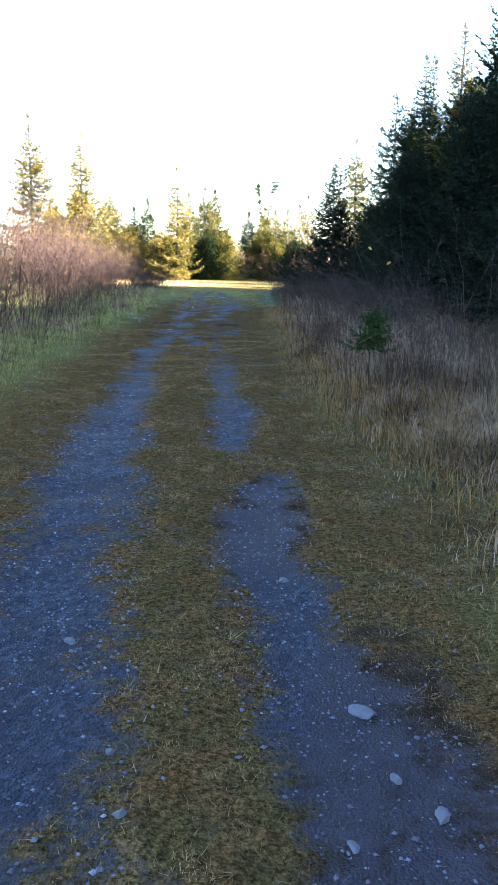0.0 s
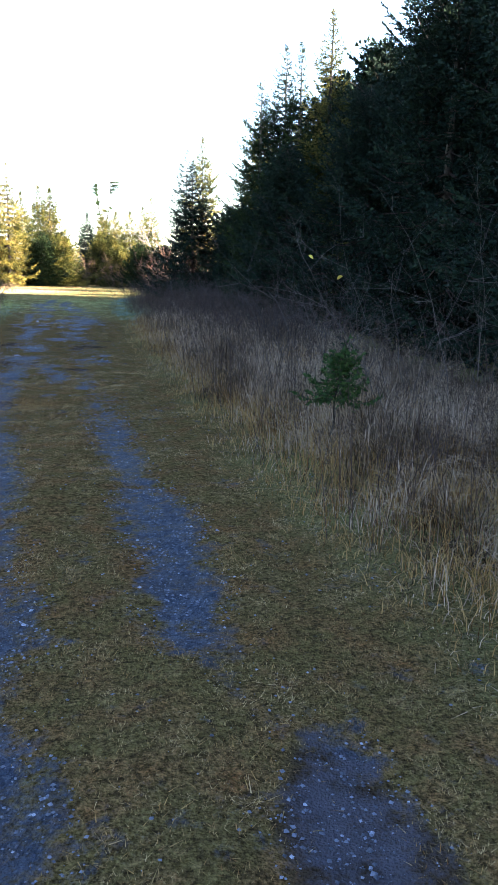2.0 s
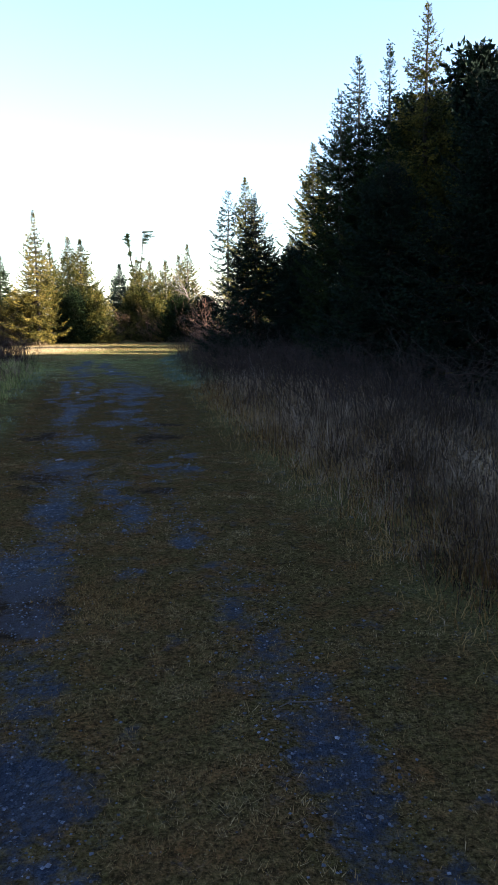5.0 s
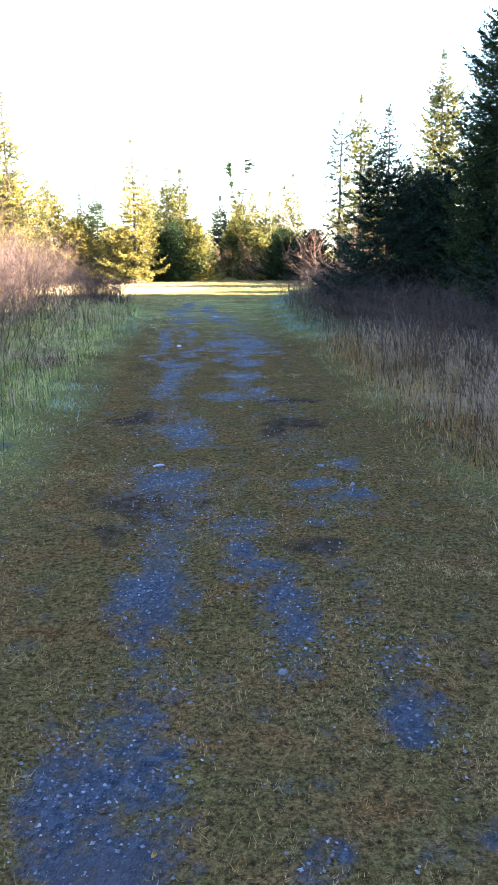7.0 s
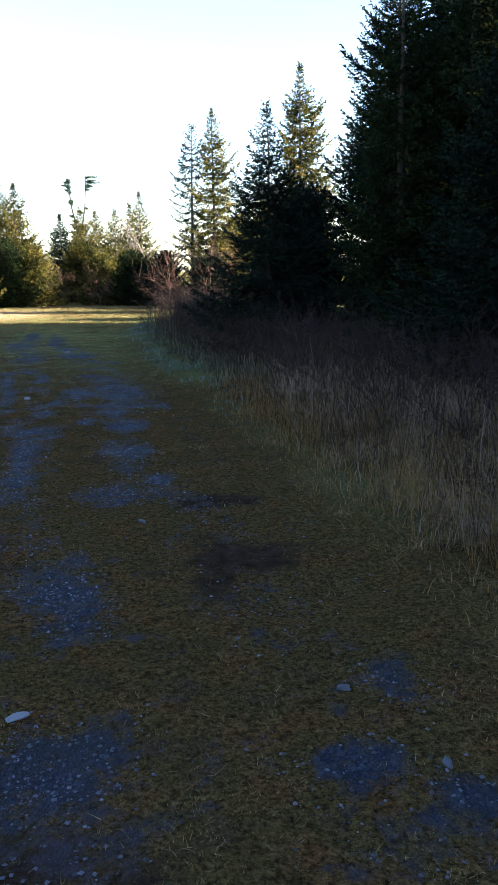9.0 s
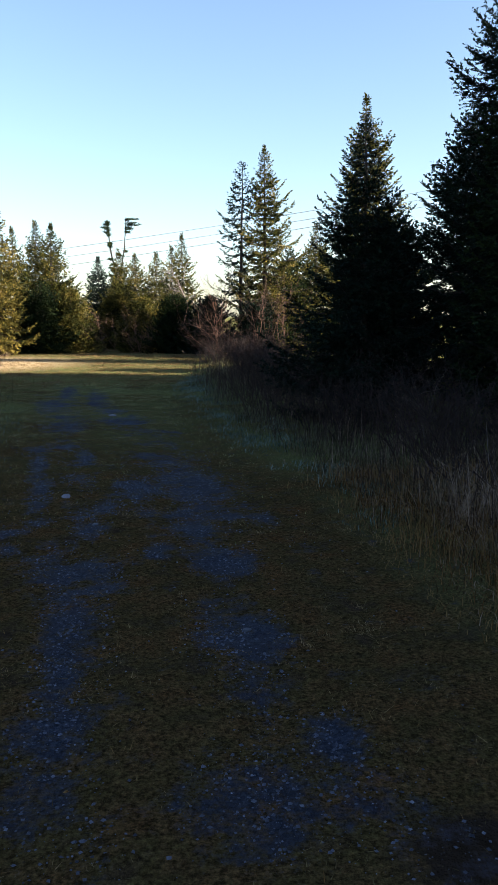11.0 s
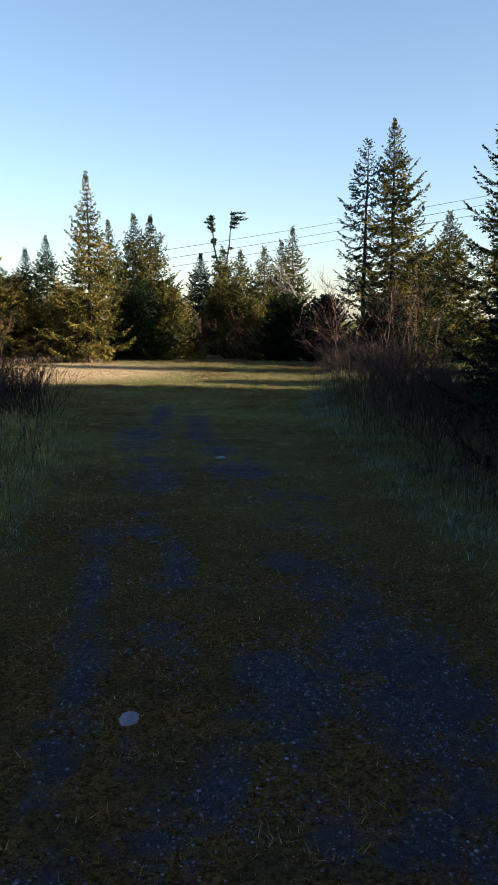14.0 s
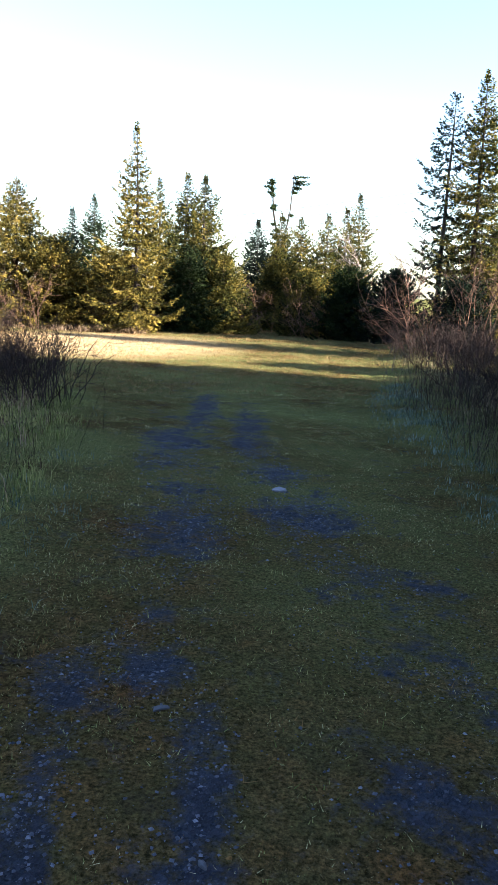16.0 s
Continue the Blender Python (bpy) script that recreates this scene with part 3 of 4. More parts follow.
spruce(2.55, 60.0, 5.1, 1.7, "ragged spruce half in sunlight", 24, needles="needle_half_lit", group=FAR, ragged=0.4)
spruce(1.3, 58.0, 3.6, 2.0, "low bushy spruce in shade", 25, needles="needle_half_lit", power=0.8, group=FAR)
spruce(4.9, 57.7, 6.0, 1.6, "slim spruce with thin sunlit top", 26, needles="needle_half_lit", group=FAR, thin=0.8, ragged=0.35)
spruce(4.25, 57.0, 5.3, 1.5, "slim spruce with thin sunlit top", 27, needles="needle_half_lit", group=FAR, thin=0.8, ragged=0.35)
spruce(3.3, 56.0, 4.9, 1.6, "pale green spruce at the clearing's end", 28, needles="needle_half_lit", group=FAR, thin=0.85)
spruce(2.3, 53.2, 2.6, 1.8, "low bushy spruce in shade", 29, needles="needle_half_lit", power=0.8, group=FAR)
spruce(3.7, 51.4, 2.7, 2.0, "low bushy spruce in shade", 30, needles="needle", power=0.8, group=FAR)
spruce(5.2, 50.3, 2.6, 1.8, "low bushy spruce in shade", 31, needles="needle_shaded", power=0.8, group=FAR)
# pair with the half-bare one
spruce(6.1, 47.9, 7.8, 1.15, "half-bare spruce with thin dark branches", 32, needles="needle_shaded", bare=0.3, thin=0.5, power=0.45, lean=(0.15, 0), group=FAR, one_side=2.9, ragged=0.4)
spruce(7.1, 47.6, 8.45, 2.15, "tall spruce with sunlit yellow-green side", 33, needles="needle_half_lit", thin=0.9, power=0.75, group=FAR, ragged=0.35)
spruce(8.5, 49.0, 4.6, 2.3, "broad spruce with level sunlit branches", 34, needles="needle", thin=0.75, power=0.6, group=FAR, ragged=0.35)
spruce(6.4, 46.2, 2.1, 1.3, "low dark spruce under taller ones", 35, needles="needle_shaded", power=0.5, group=FAR)
spruce(10.3, 51.0, 5.8, 1.9, "spruce with a rounded sunlit top", 36, needles="needle_half_lit", power=0.55, group=FAR)
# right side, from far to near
spruce(9.2, 41.2, 8.9, 2.6, "tall spruce with sunlit crown", 41, needles="needle_half_lit", power=0.8, group=RIGHT, ragged=0.35)
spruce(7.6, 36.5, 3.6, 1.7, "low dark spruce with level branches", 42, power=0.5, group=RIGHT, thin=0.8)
spruce(6.1, 31.0, 3.6, 1.6, "low dark spruce with level branches", 43, needles="needle_shaded", power=0.5, group=RIGHT)
spruce(3.97, 26.7, 4.65, 1.6, "slender dark spruce with a sharp spire", 44, True, "needle_shaded", power=0.85, group=RIGHT, ragged=0.3)
spruce(7.35, 28.2, 8.6, 2.0, "large dark spruce in shade", 45, True, "needle_shaded", power=0.7, group=RIGHT)
spruce(7.6, 23.8, 8.5, 1.9, "tall spruce with sunlit top", 46, True, "needle_half_lit", power=0.75, group=RIGHT, ragged=0.35)
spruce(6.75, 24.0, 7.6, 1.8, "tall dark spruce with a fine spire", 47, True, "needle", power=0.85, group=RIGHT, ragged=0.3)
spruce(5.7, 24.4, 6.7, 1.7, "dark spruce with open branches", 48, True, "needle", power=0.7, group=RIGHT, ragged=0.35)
spruce(5.6, 20.6, 4.4, 1.5, "dense dark spruce in deep shade", 49, True, "needle_shaded", power=0.55, group=RIGHT)
spruce(7.0, 18.4, 5.4, 2.0, "dense dark spruce in deep shade", 50, True, "needle_shaded", power=0.55, group=RIGHT)
spruce(6.6, 13.2, 7.2, 2.1, "large dense dark spruce in deep shade", 51, True, "needle_shaded", power=0.6, group=RIGHT)
spruce(6.3, 8.6, 7.4, 2.1, "large dense dark spruce in deep shade", 52, True, "needle_shaded", power=0.6, group=RIGHT)
# Spruces behind the seen ones, added to keep low sun off the track.
deep = [spruce(x, y, h, 2.8, "tall dark spruce added to block low sun", 60 + k, needles="needle_shaded", power=0.5, group=RIGHT, coarse=2.0) for k, (x, y, h) in enumerate([(10.6, 5.0, 8.1), (10.4, 21.0, 8.3), (11.6, 27.5, 8.5)])]
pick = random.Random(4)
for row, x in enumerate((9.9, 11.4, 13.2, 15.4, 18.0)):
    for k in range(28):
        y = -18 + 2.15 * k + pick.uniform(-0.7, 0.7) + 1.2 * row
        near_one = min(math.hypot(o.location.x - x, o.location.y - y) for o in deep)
        # No blockers where sun must reach the clearing.
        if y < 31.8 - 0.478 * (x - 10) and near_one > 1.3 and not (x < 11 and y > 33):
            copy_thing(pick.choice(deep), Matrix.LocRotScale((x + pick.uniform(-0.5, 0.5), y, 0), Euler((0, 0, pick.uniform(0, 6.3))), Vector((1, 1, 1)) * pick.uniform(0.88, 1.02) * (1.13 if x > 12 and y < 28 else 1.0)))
# More added spruces that close gaps in the shade.
spruce(9.0, 33.0, 6.5, 1.9, "tall dark spruce added to block low sun", 71, needles="needle_shaded", power=0.6, group=RIGHT)
spruce(8.6, 5.2, 7.6, 2.1, "tall dark spruce added to block low sun", 79, needles="needle_shaded", power=0.5, group=RIGHT, coarse=2.0)
spruce(7.6, 3.2, 7.4, 2.1, "tall dark spruce added to block low sun", 72, needles="needle_shaded", power=0.6, group=RIGHT)
spruce(7.9, -2.4, 7.6, 2.1, "tall dark spruce added to block low sun", 73, needles="needle_shaded", power=0.6, group=RIGHT)
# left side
spruce(-9.0, 45.5, 8.6, 2.2, "tall sunlit spruce with open branches", 81, needles="needle_sunlit", power=0.7, group=LEFT, thin=0.8, ragged=0.4)
spruce(-12.6, 48.0, 9.7, 2.6, "tall sunlit spruce with open branches", 82, needles="needle_sunlit", power=0.7, group=LEFT, thin=0.8, ragged=0.4)
spruce(-8.8, 53.2, 5.5, 2.4, "bushy yellow-green spruce in sunlight", 83, needles="needle_sunlit", power=0.5, group=LEFT)
spruce(-10.6, 52.6, 6.0, 2.6, "bushy yellow-green spruce in sunlight", 84, needles="needle_sunlit", power=0.5, group=LEFT)
spruce(-7.3, 52.4, 3.4, 1.8, "bushy yellow-green spruce in sunlight", 85, needles="needle_sunlit", power=0.5, group=LEFT)
spruce(-9.6, 41.0, 4.4, 2.0, "bushy yellow-green spruce in sunlight", 86, needles="needle_sunlit", power=0.5, group=LEFT)
spruce(2.67, 6.42, 0.88, 0.25, "small green spruce sapling in dry grass", 90, True, "needle_young", power=0.6, bare=0.5, thin=0.9, group="sapling", ragged=0.4, tier=1.1)

# ---- bare shrubs ----
red = [shrub_mesh(s, 2.1, 1.7, 9, "twig_red", 10, 0.0075, 0.6) for s in (1, 2, 3)]
brush = [shrub_mesh(s, 2.0, 1.8, 7, "twig_lit", 10, 0.011, 0.5) for s in (8, 9)]
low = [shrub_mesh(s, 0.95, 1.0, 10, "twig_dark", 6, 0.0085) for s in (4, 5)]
grey = [shrub_mesh(s, 2.0, 1.5, 9, "twig_grey", 7, 0.0036, 0.6) for s in (6, 7)]
rng = np.random.default_rng(77)
BUSH = "bare reddish bushes beside the track"
for y in np.arange(3.0, 43.0, 0.95):
    for rank in range(3):
        edge = float(np.interp(y, [3, 10, 17, 25, 33, 39, 43], [-2.3, -2.6, -2.9, -3.5, -4.2, -5.4, -6.4]))
        x = edge - 0.5 - rank * 1.25 + rng.normal(0, 0.3)
        size = float(np.interp(y, [3, 10, 20, 30, 43], [0.95, 1.0, 1.05, 0.9, 0.75])) * (0.72 + 0.33 * rank) * rng.uniform(0.85, 1.15)
        shrub(red[int(rng.integers(3))], x, y + rng.normal(0, 0.3), size, rng.uniform(0, 6.3), "bare reddish-brown bush beside the track", BUSH)
for y in np.arange(31.6, 37.0, 0.2):
    shrub(low[int(rng.integers(2))], float(np.interp(y, [31, 33.5, 37], [-3.3, -3.5, -4.3])) + rng.normal(0, 0.35), y, rng.uniform(0.75, 1.0), rng.uniform(0, 6.3), "low dark reddish bush with bare twigs", "low bushes")
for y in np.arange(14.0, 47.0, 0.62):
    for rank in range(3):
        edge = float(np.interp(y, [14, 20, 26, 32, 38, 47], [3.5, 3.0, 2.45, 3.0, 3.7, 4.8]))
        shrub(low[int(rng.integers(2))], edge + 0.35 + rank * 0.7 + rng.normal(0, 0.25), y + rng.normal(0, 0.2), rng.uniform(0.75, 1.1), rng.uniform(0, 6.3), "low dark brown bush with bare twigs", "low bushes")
for x, y, s in [(3.7, 6.6, 0.95), (4.2, 7.5, 1.1), (3.3, 8.4, 0.95), (4.4, 9.4, 1.0), (3.8, 10.8, 0.85), (4.6, 5.6, 1.0), (4.3, 13.0, 0.7)]:
    shrub(grey[int(rng.integers(2))], x, y, s * 0.9, rng.uniform(0, 6.3), "leafless grey shrub with tangled twigs", "grey shrubs")
for x, y, s in [(5.6, 44.6, 1.25), (6.3, 44.4, 1.3), (4.6, 45.5, 0.9), (7.1, 44.8, 1.2)]:
    shrub(brush[int(rng.integers(2))], x, y, s, rng.uniform(0, 6.3), "dead reddish brush under the spruces", "dead brush")
for x, y, s in [(1.9, 52.0, 0.75), (2.7, 51.5, 0.7), (1.2, 53.5, 0.9), (-6.2, 51.5, 0.8), (-7.4, 50.8, 0.9)]:
    shrub(brush[int(rng.integers(2))], x, y, s, rng.uniform(0, 6.3), "bare brush at the clearing's end", "dead brush")

# ---- grass ----
rng = np.random.default_rng(5)


def scatter(count, x0, x1, y0, y1, keep, clump=0, loose=0.035):
    """Random places in a box, kept with the chance that keep gives, nearer ones denser."""
    if clump:
        c = np.c_[rng.uniform(x0, x1, count // clump + 1), rng.uniform(y0, y1, count // clump + 1)]
        p = np.repeat(c, clump, 0) + rng.normal(0, loose, (len(c) * clump, 2))
    else:
        p = np.c_[rng.uniform(x0, x1, count), rng.uniform(y0, y1, count)]
    return p[rng.random(len(p)) < keep(p[:, 0], p[:, 1])]


def on_track(x, y):
    return (1 - 0.3 * np.exp(-((x - 0.1) / 1.4) ** 2 - ((y - 13.8) / 2.0) ** 2)) * (1 - 0.45 * patchy(x, y, PEAT)) * np.clip(1.1 - 1.6 * bare_at(x, y), 0.015, 1) * (1 - 0.75 * verge(x, y)) * np.clip(0.55 + 0.4 * wave(x, y, 2.2, 9) + 0.55 * wave(x, y, 11.0, 10), 0.05, 1)


def right_side(x, y):
    return verge(x, y) * (x > 0) * (0.75 + 0.35 * wave(x, y, 1.2, 12)) * (x < 5.5)


def left_side(x, y):
    return verge(x, y) * (x < 0) * (0.75 + 0.35 * wave(x, y, 1.2, 14))


near_turf = scatter(1000000, -1.6, 2.8, -3.0, 14, on_track, 13, 0.024)
blades("turf", near_turf, rng.uniform(0.006, 0.024, len(near_turf)), 0.0013, 1.1, "turf", rng, "short olive and brown turf between the ruts", 0.5, short=True)
shaded_turf = scatter(300000, -2.6, 2.6, 13, 28, lambda x, y: on_track(x, y) * np.interp(y, [13, 15, 24, 28], [0.3, 1, 1, 0.2]), 13, 0.03)
blades("turf", shaded_turf, rng.uniform(0.007, 0.024, len(shaded_turf)), 0.0017, 1.1, "turf_shaded", rng, "short brown turf coloured dark for the shaded track", 0.5, short=True)
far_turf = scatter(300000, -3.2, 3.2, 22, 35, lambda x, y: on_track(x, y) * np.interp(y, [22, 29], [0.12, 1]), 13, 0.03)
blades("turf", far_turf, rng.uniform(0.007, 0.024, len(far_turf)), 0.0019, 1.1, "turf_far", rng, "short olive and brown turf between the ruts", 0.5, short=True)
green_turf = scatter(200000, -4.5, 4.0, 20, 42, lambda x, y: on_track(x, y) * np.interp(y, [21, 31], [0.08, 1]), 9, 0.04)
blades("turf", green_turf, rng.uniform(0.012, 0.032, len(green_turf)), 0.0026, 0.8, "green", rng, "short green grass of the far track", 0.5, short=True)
end_turf = scatter(90000, -9, 6, 34, 56, lambda x, y: 0.8 * (1 - 0.8 * bare_at(x, y)), 5)
blades("turf", end_turf, rng.uniform(0.03, 0.08, len(end_turf)), 0.004, 0.8, "turf", rng, "short grass of the clearing", 0.5, short=True)
brown = scatter(150000, -1.6, 2.8, -3.0, 32, lambda x, y: on_track(x, y) * np.clip(wave(x, y, 0.9, 41) * 1.4 + 2.2 * np.exp(-((x - 0.26) / 0.34) ** 2 - ((y - 9.42) / 0.28) ** 2), 0, 1), 5)
blades("turf", brown, rng.uniform(0.012, 0.034, len(brown)), 0.0017, 1.0, "rust", rng, "dead rusty patches in the turf", 0.6, short=True)
dead_patch = scatter(26000, -0.25, 0.75, 8.95, 9.9, lambda x, y: np.exp(-((x - 0.24) / 0.3) ** 2 - ((y - 9.42) / 0.26) ** 2) * np.clip(0.6 + 0.6 * wave(x, y, 6.0, 47), 0, 1), 6)
blades("turf", dead_patch, rng.uniform(0.012, 0.03, len(dead_patch)), 0.0016, 1.2, "rust", rng, "dead rusty patch in the turf", 0.6, short=True)
rosette = scatter(110000, -1.6, 2.8, -2.6, 26, lambda x, y: on_track(x, y) * np.clip(0.25 + 0.8 * wave(x, y, 3.1, 45), 0, 1), 22, 0.022)
blades("turf", rosette, rng.uniform(0.014, 0.036, len(rosette)), 0.0021, 1.3, "turf", rng, "pale tufts standing out of the turf", 0.8, short=True)
dry = scatter(165000, 1.6, 5.4, -2, 23, lambda x, y: right_side(x, y) * np.interp(y, [14, 22], [1, 0.15]), 18, 0.085)
blades("dry_grass", dry, (0.12 + 0.46 * rng.random(len(dry)) ** 1.4) * np.clip(0.8 + 0.6 * wave(dry[:, 0], dry[:, 1], 2.3, 51), 0.3, 1.4) * np.clip(1.15 * verge(dry[:, 0], dry[:, 1]) ** 1.7, 0.15, 1) * np.interp(dry[:, 1], [0, 5], [0.45, 1]), 0.0024, 0.95, "straw", rng, "tall bleached dry grass beside the track", 0.9)
rusty = scatter(130000, 1.4, 4.5, -2, 22, lambda x, y: right_side(x, y) * np.clip(2.0 - 1.2 * verge(x, y), 0.15, 1), 6, 0.07)
blades("dry_grass", rusty, rng.uniform(0.06, 0.3, len(rusty)) * np.clip(1.4 * verge(rusty[:, 0], rusty[:, 1]), 0.3, 1) * np.interp(rusty[:, 1], [0, 5], [0.6, 1]), 0.0022, 0.9, "rust", rng, "rusty brown grass beside the track", 0.6)
far_dry = scatter(5000, 2.4, 6.0, 22, 48, lambda x, y: right_side(x - 0.8, y), 6, 0.09)
blades("dry_grass", far_dry, rng.uniform(0.15, 0.45, len(far_dry)), 0.0035, 0.5, "straw", rng, "tall bleached dry grass beside the bushes", 0.3)
teal = scatter(60000, 1.0, 3.6, 20, 36, lambda x, y: np.clip(verge(x, y) * 2, 0, 1) * np.clip(1.6 - np.abs(x - np.interp(y, [20, 27, 33, 36], [2.0, 1.85, 1.75, 2.4])) / 0.5, 0, 1) * np.clip(0.38 + 0.9 * wave(x, y, 1.2, 65), 0, 1), 8)
blades("frosted_grass", teal, rng.uniform(0.03, 0.1, len(teal)), 0.003, 0.8, "teal", rng, "pale blue-green grass beside the track", 0.6)
teal_l = scatter(26000, -3.6, -1.0, 13, 32, lambda x, y: np.clip(verge(x, y) * 2, 0, 1) * np.clip(1.7 - 1.2 * verge(x, y), 0, 1) * (x < 0) * np.clip(0.1 + 0.8 * wave(x, y, 1.2, 66), 0, 1), 8)
blades("frosted_grass", teal_l, rng.uniform(0.03, 0.1, len(teal_l)), 0.0026, 0.8, "teal", rng, "pale blue-green grass below the bushes", 0.6)
verge_r = scatter(40000, 1.2, 3.0, -2, 34, lambda x, y: np.clip(1 - np.abs(verge(x, y) - 0.35) / 0.3, 0, 1), 6)
blades("verge_grass", verge_r, rng.uniform(0.015, 0.055, len(verge_r)), 0.0016, 1.0, "turf_shaded", rng, "green verge grass", 0.6)
verge_l = scatter(110000, -4.5, -0.4, -2, 36, left_side, 6)
blades("verge_grass", verge_l, rng.uniform(0.03, 0.12, len(verge_l)) * np.clip(1.3 * verge(verge_l[:, 0], verge_l[:, 1]) ** 1.3, 0.2, 1), 0.0024, 0.7, "green", rng, "rank green grass beside the track", 0.6)
tuss_l = scatter(30000, -4.6, -1.4, 14, 37, lambda x, y: np.clip(3.5 * (verge(x, y) - 0.6), 0, 1) * (x < 0) * (0.5 + 0.7 * wave(x, y, 1.1, 63)), 26, 0.05)
blades("tussocks", tuss_l, rng.uniform(0.08, 0.26, len(tuss_l)), 0.0032, 0.6, "green", rng, "rank green tussocks along the bushes", 0.9)
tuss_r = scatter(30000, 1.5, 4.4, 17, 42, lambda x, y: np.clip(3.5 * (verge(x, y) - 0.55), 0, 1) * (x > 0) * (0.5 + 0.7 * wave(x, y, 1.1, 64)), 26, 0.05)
blades("tussocks", tuss_r, rng.uniform(0.06, 0.22, len(tuss_r)), 0.0028, 0.65, "rank", rng, "rank tussocks coloured dark as in spruce shade", 0.9)
dim_r = scatter(26000, 1.4, 4.4, 18, 44, lambda x, y: np.clip(3 * (verge(x, y) - 0.62), 0, 1) * (x > 0) * (0.3 + 0.7 * wave(x, y, 1.3, 61)), 26, 0.06)
blades("tussocks", dim_r, rng.uniform(0.1, 0.34, len(dim_r)), 0.0026, 0.75, "rank", rng, "taller tussocks coloured dark as in spruce shade", 0.9)
pale_l = scatter(20000, -4.4, -1.4, 12, 38, lambda x, y: np.clip(3 * (verge(x, y) - 0.68), 0, 1) * (x < 0) * (0.3 + 0.7 * wave(x, y, 1.3, 62)), 26, 0.06)
blades("tussocks", pale_l, rng.uniform(0.1, 0.34, len(pale_l)), 0.003, 0.75, "straw", rng, "bleached tussocks along the bushes", 0.9)
dry_l = scatter(42000, -5.5, -1.2, 0, 40, lambda x, y: left_side(x + 0.9, y) * (0.5 + 0.5 * wave(x, y, 1.0, 31)), 6, 0.09)
blades("dry_grass", dry_l, rng.uniform(0.08, 0.32, len(dry_l)), 0.0026, 0.8, "straw", rng, "tall bleached grass below the bushes", 0.7)


fringe = scatter(16000, -11, -3.6, 50, 54, lambda x, y: np.clip(0.4 + 0.7 * wave(x, y, 1.4, 67), 0, 1), 12, 0.07)
blades("dry_grass", fringe, rng.uniform(0.08, 0.35, len(fringe)), 0.006, 0.8, "straw", rng, "sunlit dry grass at the feet of young spruces", 0.8)


def seed_stalks(xy, label):
    """Dead flower stalks with ragged seed heads, one object of stuff."""
    n = len(xy)
    base = np.c_[xy, ground_zs(xy) - 0.01]
    top = base + np.c_[rng.normal(0, 0.13, n), rng.normal(0, 0.13, n), rng.uniform(0.35, 0.8, n)]
    ob = tagged(new("seed_stalks", rods("stalks", base, top, np.full(n, 0.0022), np.full(n, 0.0014), "twig_dark")), label, "weeds", kind="stuff")
    k = 12
    at = np.repeat(top, k, 0) + np.c_[rng.normal(0, 0.014, n * k), rng.normal(0, 0.014, n * k), rng.uniform(-0.13, 0.02, n * k)]
    d = unit(rng.normal(size=at.shape)) * 0.016
    e = side_of(unit(d), rng) * 0.006
    part("seed_heads", mesh_of("seed_heads", np.stack([at - e, at + e, at + d], 1), np.arange(n * k * 3).reshape(-1, 3), "seed"), ob, "dark ragged seed heads")


seed_stalks(scatter(5200, 1.9, 5.2, 4, 34, lambda x, y: right_side(x, y) * 0.9), "dead brown flower stalks among dry grass")
seed_stalks(scatter(900, -4.6, -1.6, 4, 36, left_side), "dead brown flower stalks below the bushes")


# ---- stones ----
def chips(count, box, sizes, keep, label):
    """Loose gravel: small broken eight-sided chips, one object of stuff."""
    p = scatter(count, *box, keep)
    n = len(p)
    s = sizes[0] + (sizes[1] - sizes[0]) * rng.random(n) ** 3.2
    c = np.c_[p, ground_zs(p) + s * 0.15]
    octa = np.array([(1, 0, 0), (0, 1, 0), (-1, 0, 0), (0, -1, 0), (0, 0, 0.7), (0, 0, -0.7)], float)
    turn = rng.uniform(0, 6.28, n)
    v = octa[None] * rng.uniform(0.55, 1.15, (n, 6, 1)) * s[:, None, None]
    cs, sn = np.cos(turn)[:, None], np.sin(turn)[:, None]
    v = np.stack([v[..., 0] * cs - v[..., 1] * sn, v[..., 0] * sn + v[..., 1] * cs, v[..., 2]], -1) + c[:, None]
    f = repeat_faces(n, 6, [(0, 1, 4), (1, 2, 4), (2, 3, 4), (3, 0, 4), (1, 0, 5), (2, 1, 5), (3, 2, 5), (0, 3, 5)])
    return tagged(new("gravel", mesh_of("gravel", v, f, "gravel")), label, "gravel", kind="stuff")


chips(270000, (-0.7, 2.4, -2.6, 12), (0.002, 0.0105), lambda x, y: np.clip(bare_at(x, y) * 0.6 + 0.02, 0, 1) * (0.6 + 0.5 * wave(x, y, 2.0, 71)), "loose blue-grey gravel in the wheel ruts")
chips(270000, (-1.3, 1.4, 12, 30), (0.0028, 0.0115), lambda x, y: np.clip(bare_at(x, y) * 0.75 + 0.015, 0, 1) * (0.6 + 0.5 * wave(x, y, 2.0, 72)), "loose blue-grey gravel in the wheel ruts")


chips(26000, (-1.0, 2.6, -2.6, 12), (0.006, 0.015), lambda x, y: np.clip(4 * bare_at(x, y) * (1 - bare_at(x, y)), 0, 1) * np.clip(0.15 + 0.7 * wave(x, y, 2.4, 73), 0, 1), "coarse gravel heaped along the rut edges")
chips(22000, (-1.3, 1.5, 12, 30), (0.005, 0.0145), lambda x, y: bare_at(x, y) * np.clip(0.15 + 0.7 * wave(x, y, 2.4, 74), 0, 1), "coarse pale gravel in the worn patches")


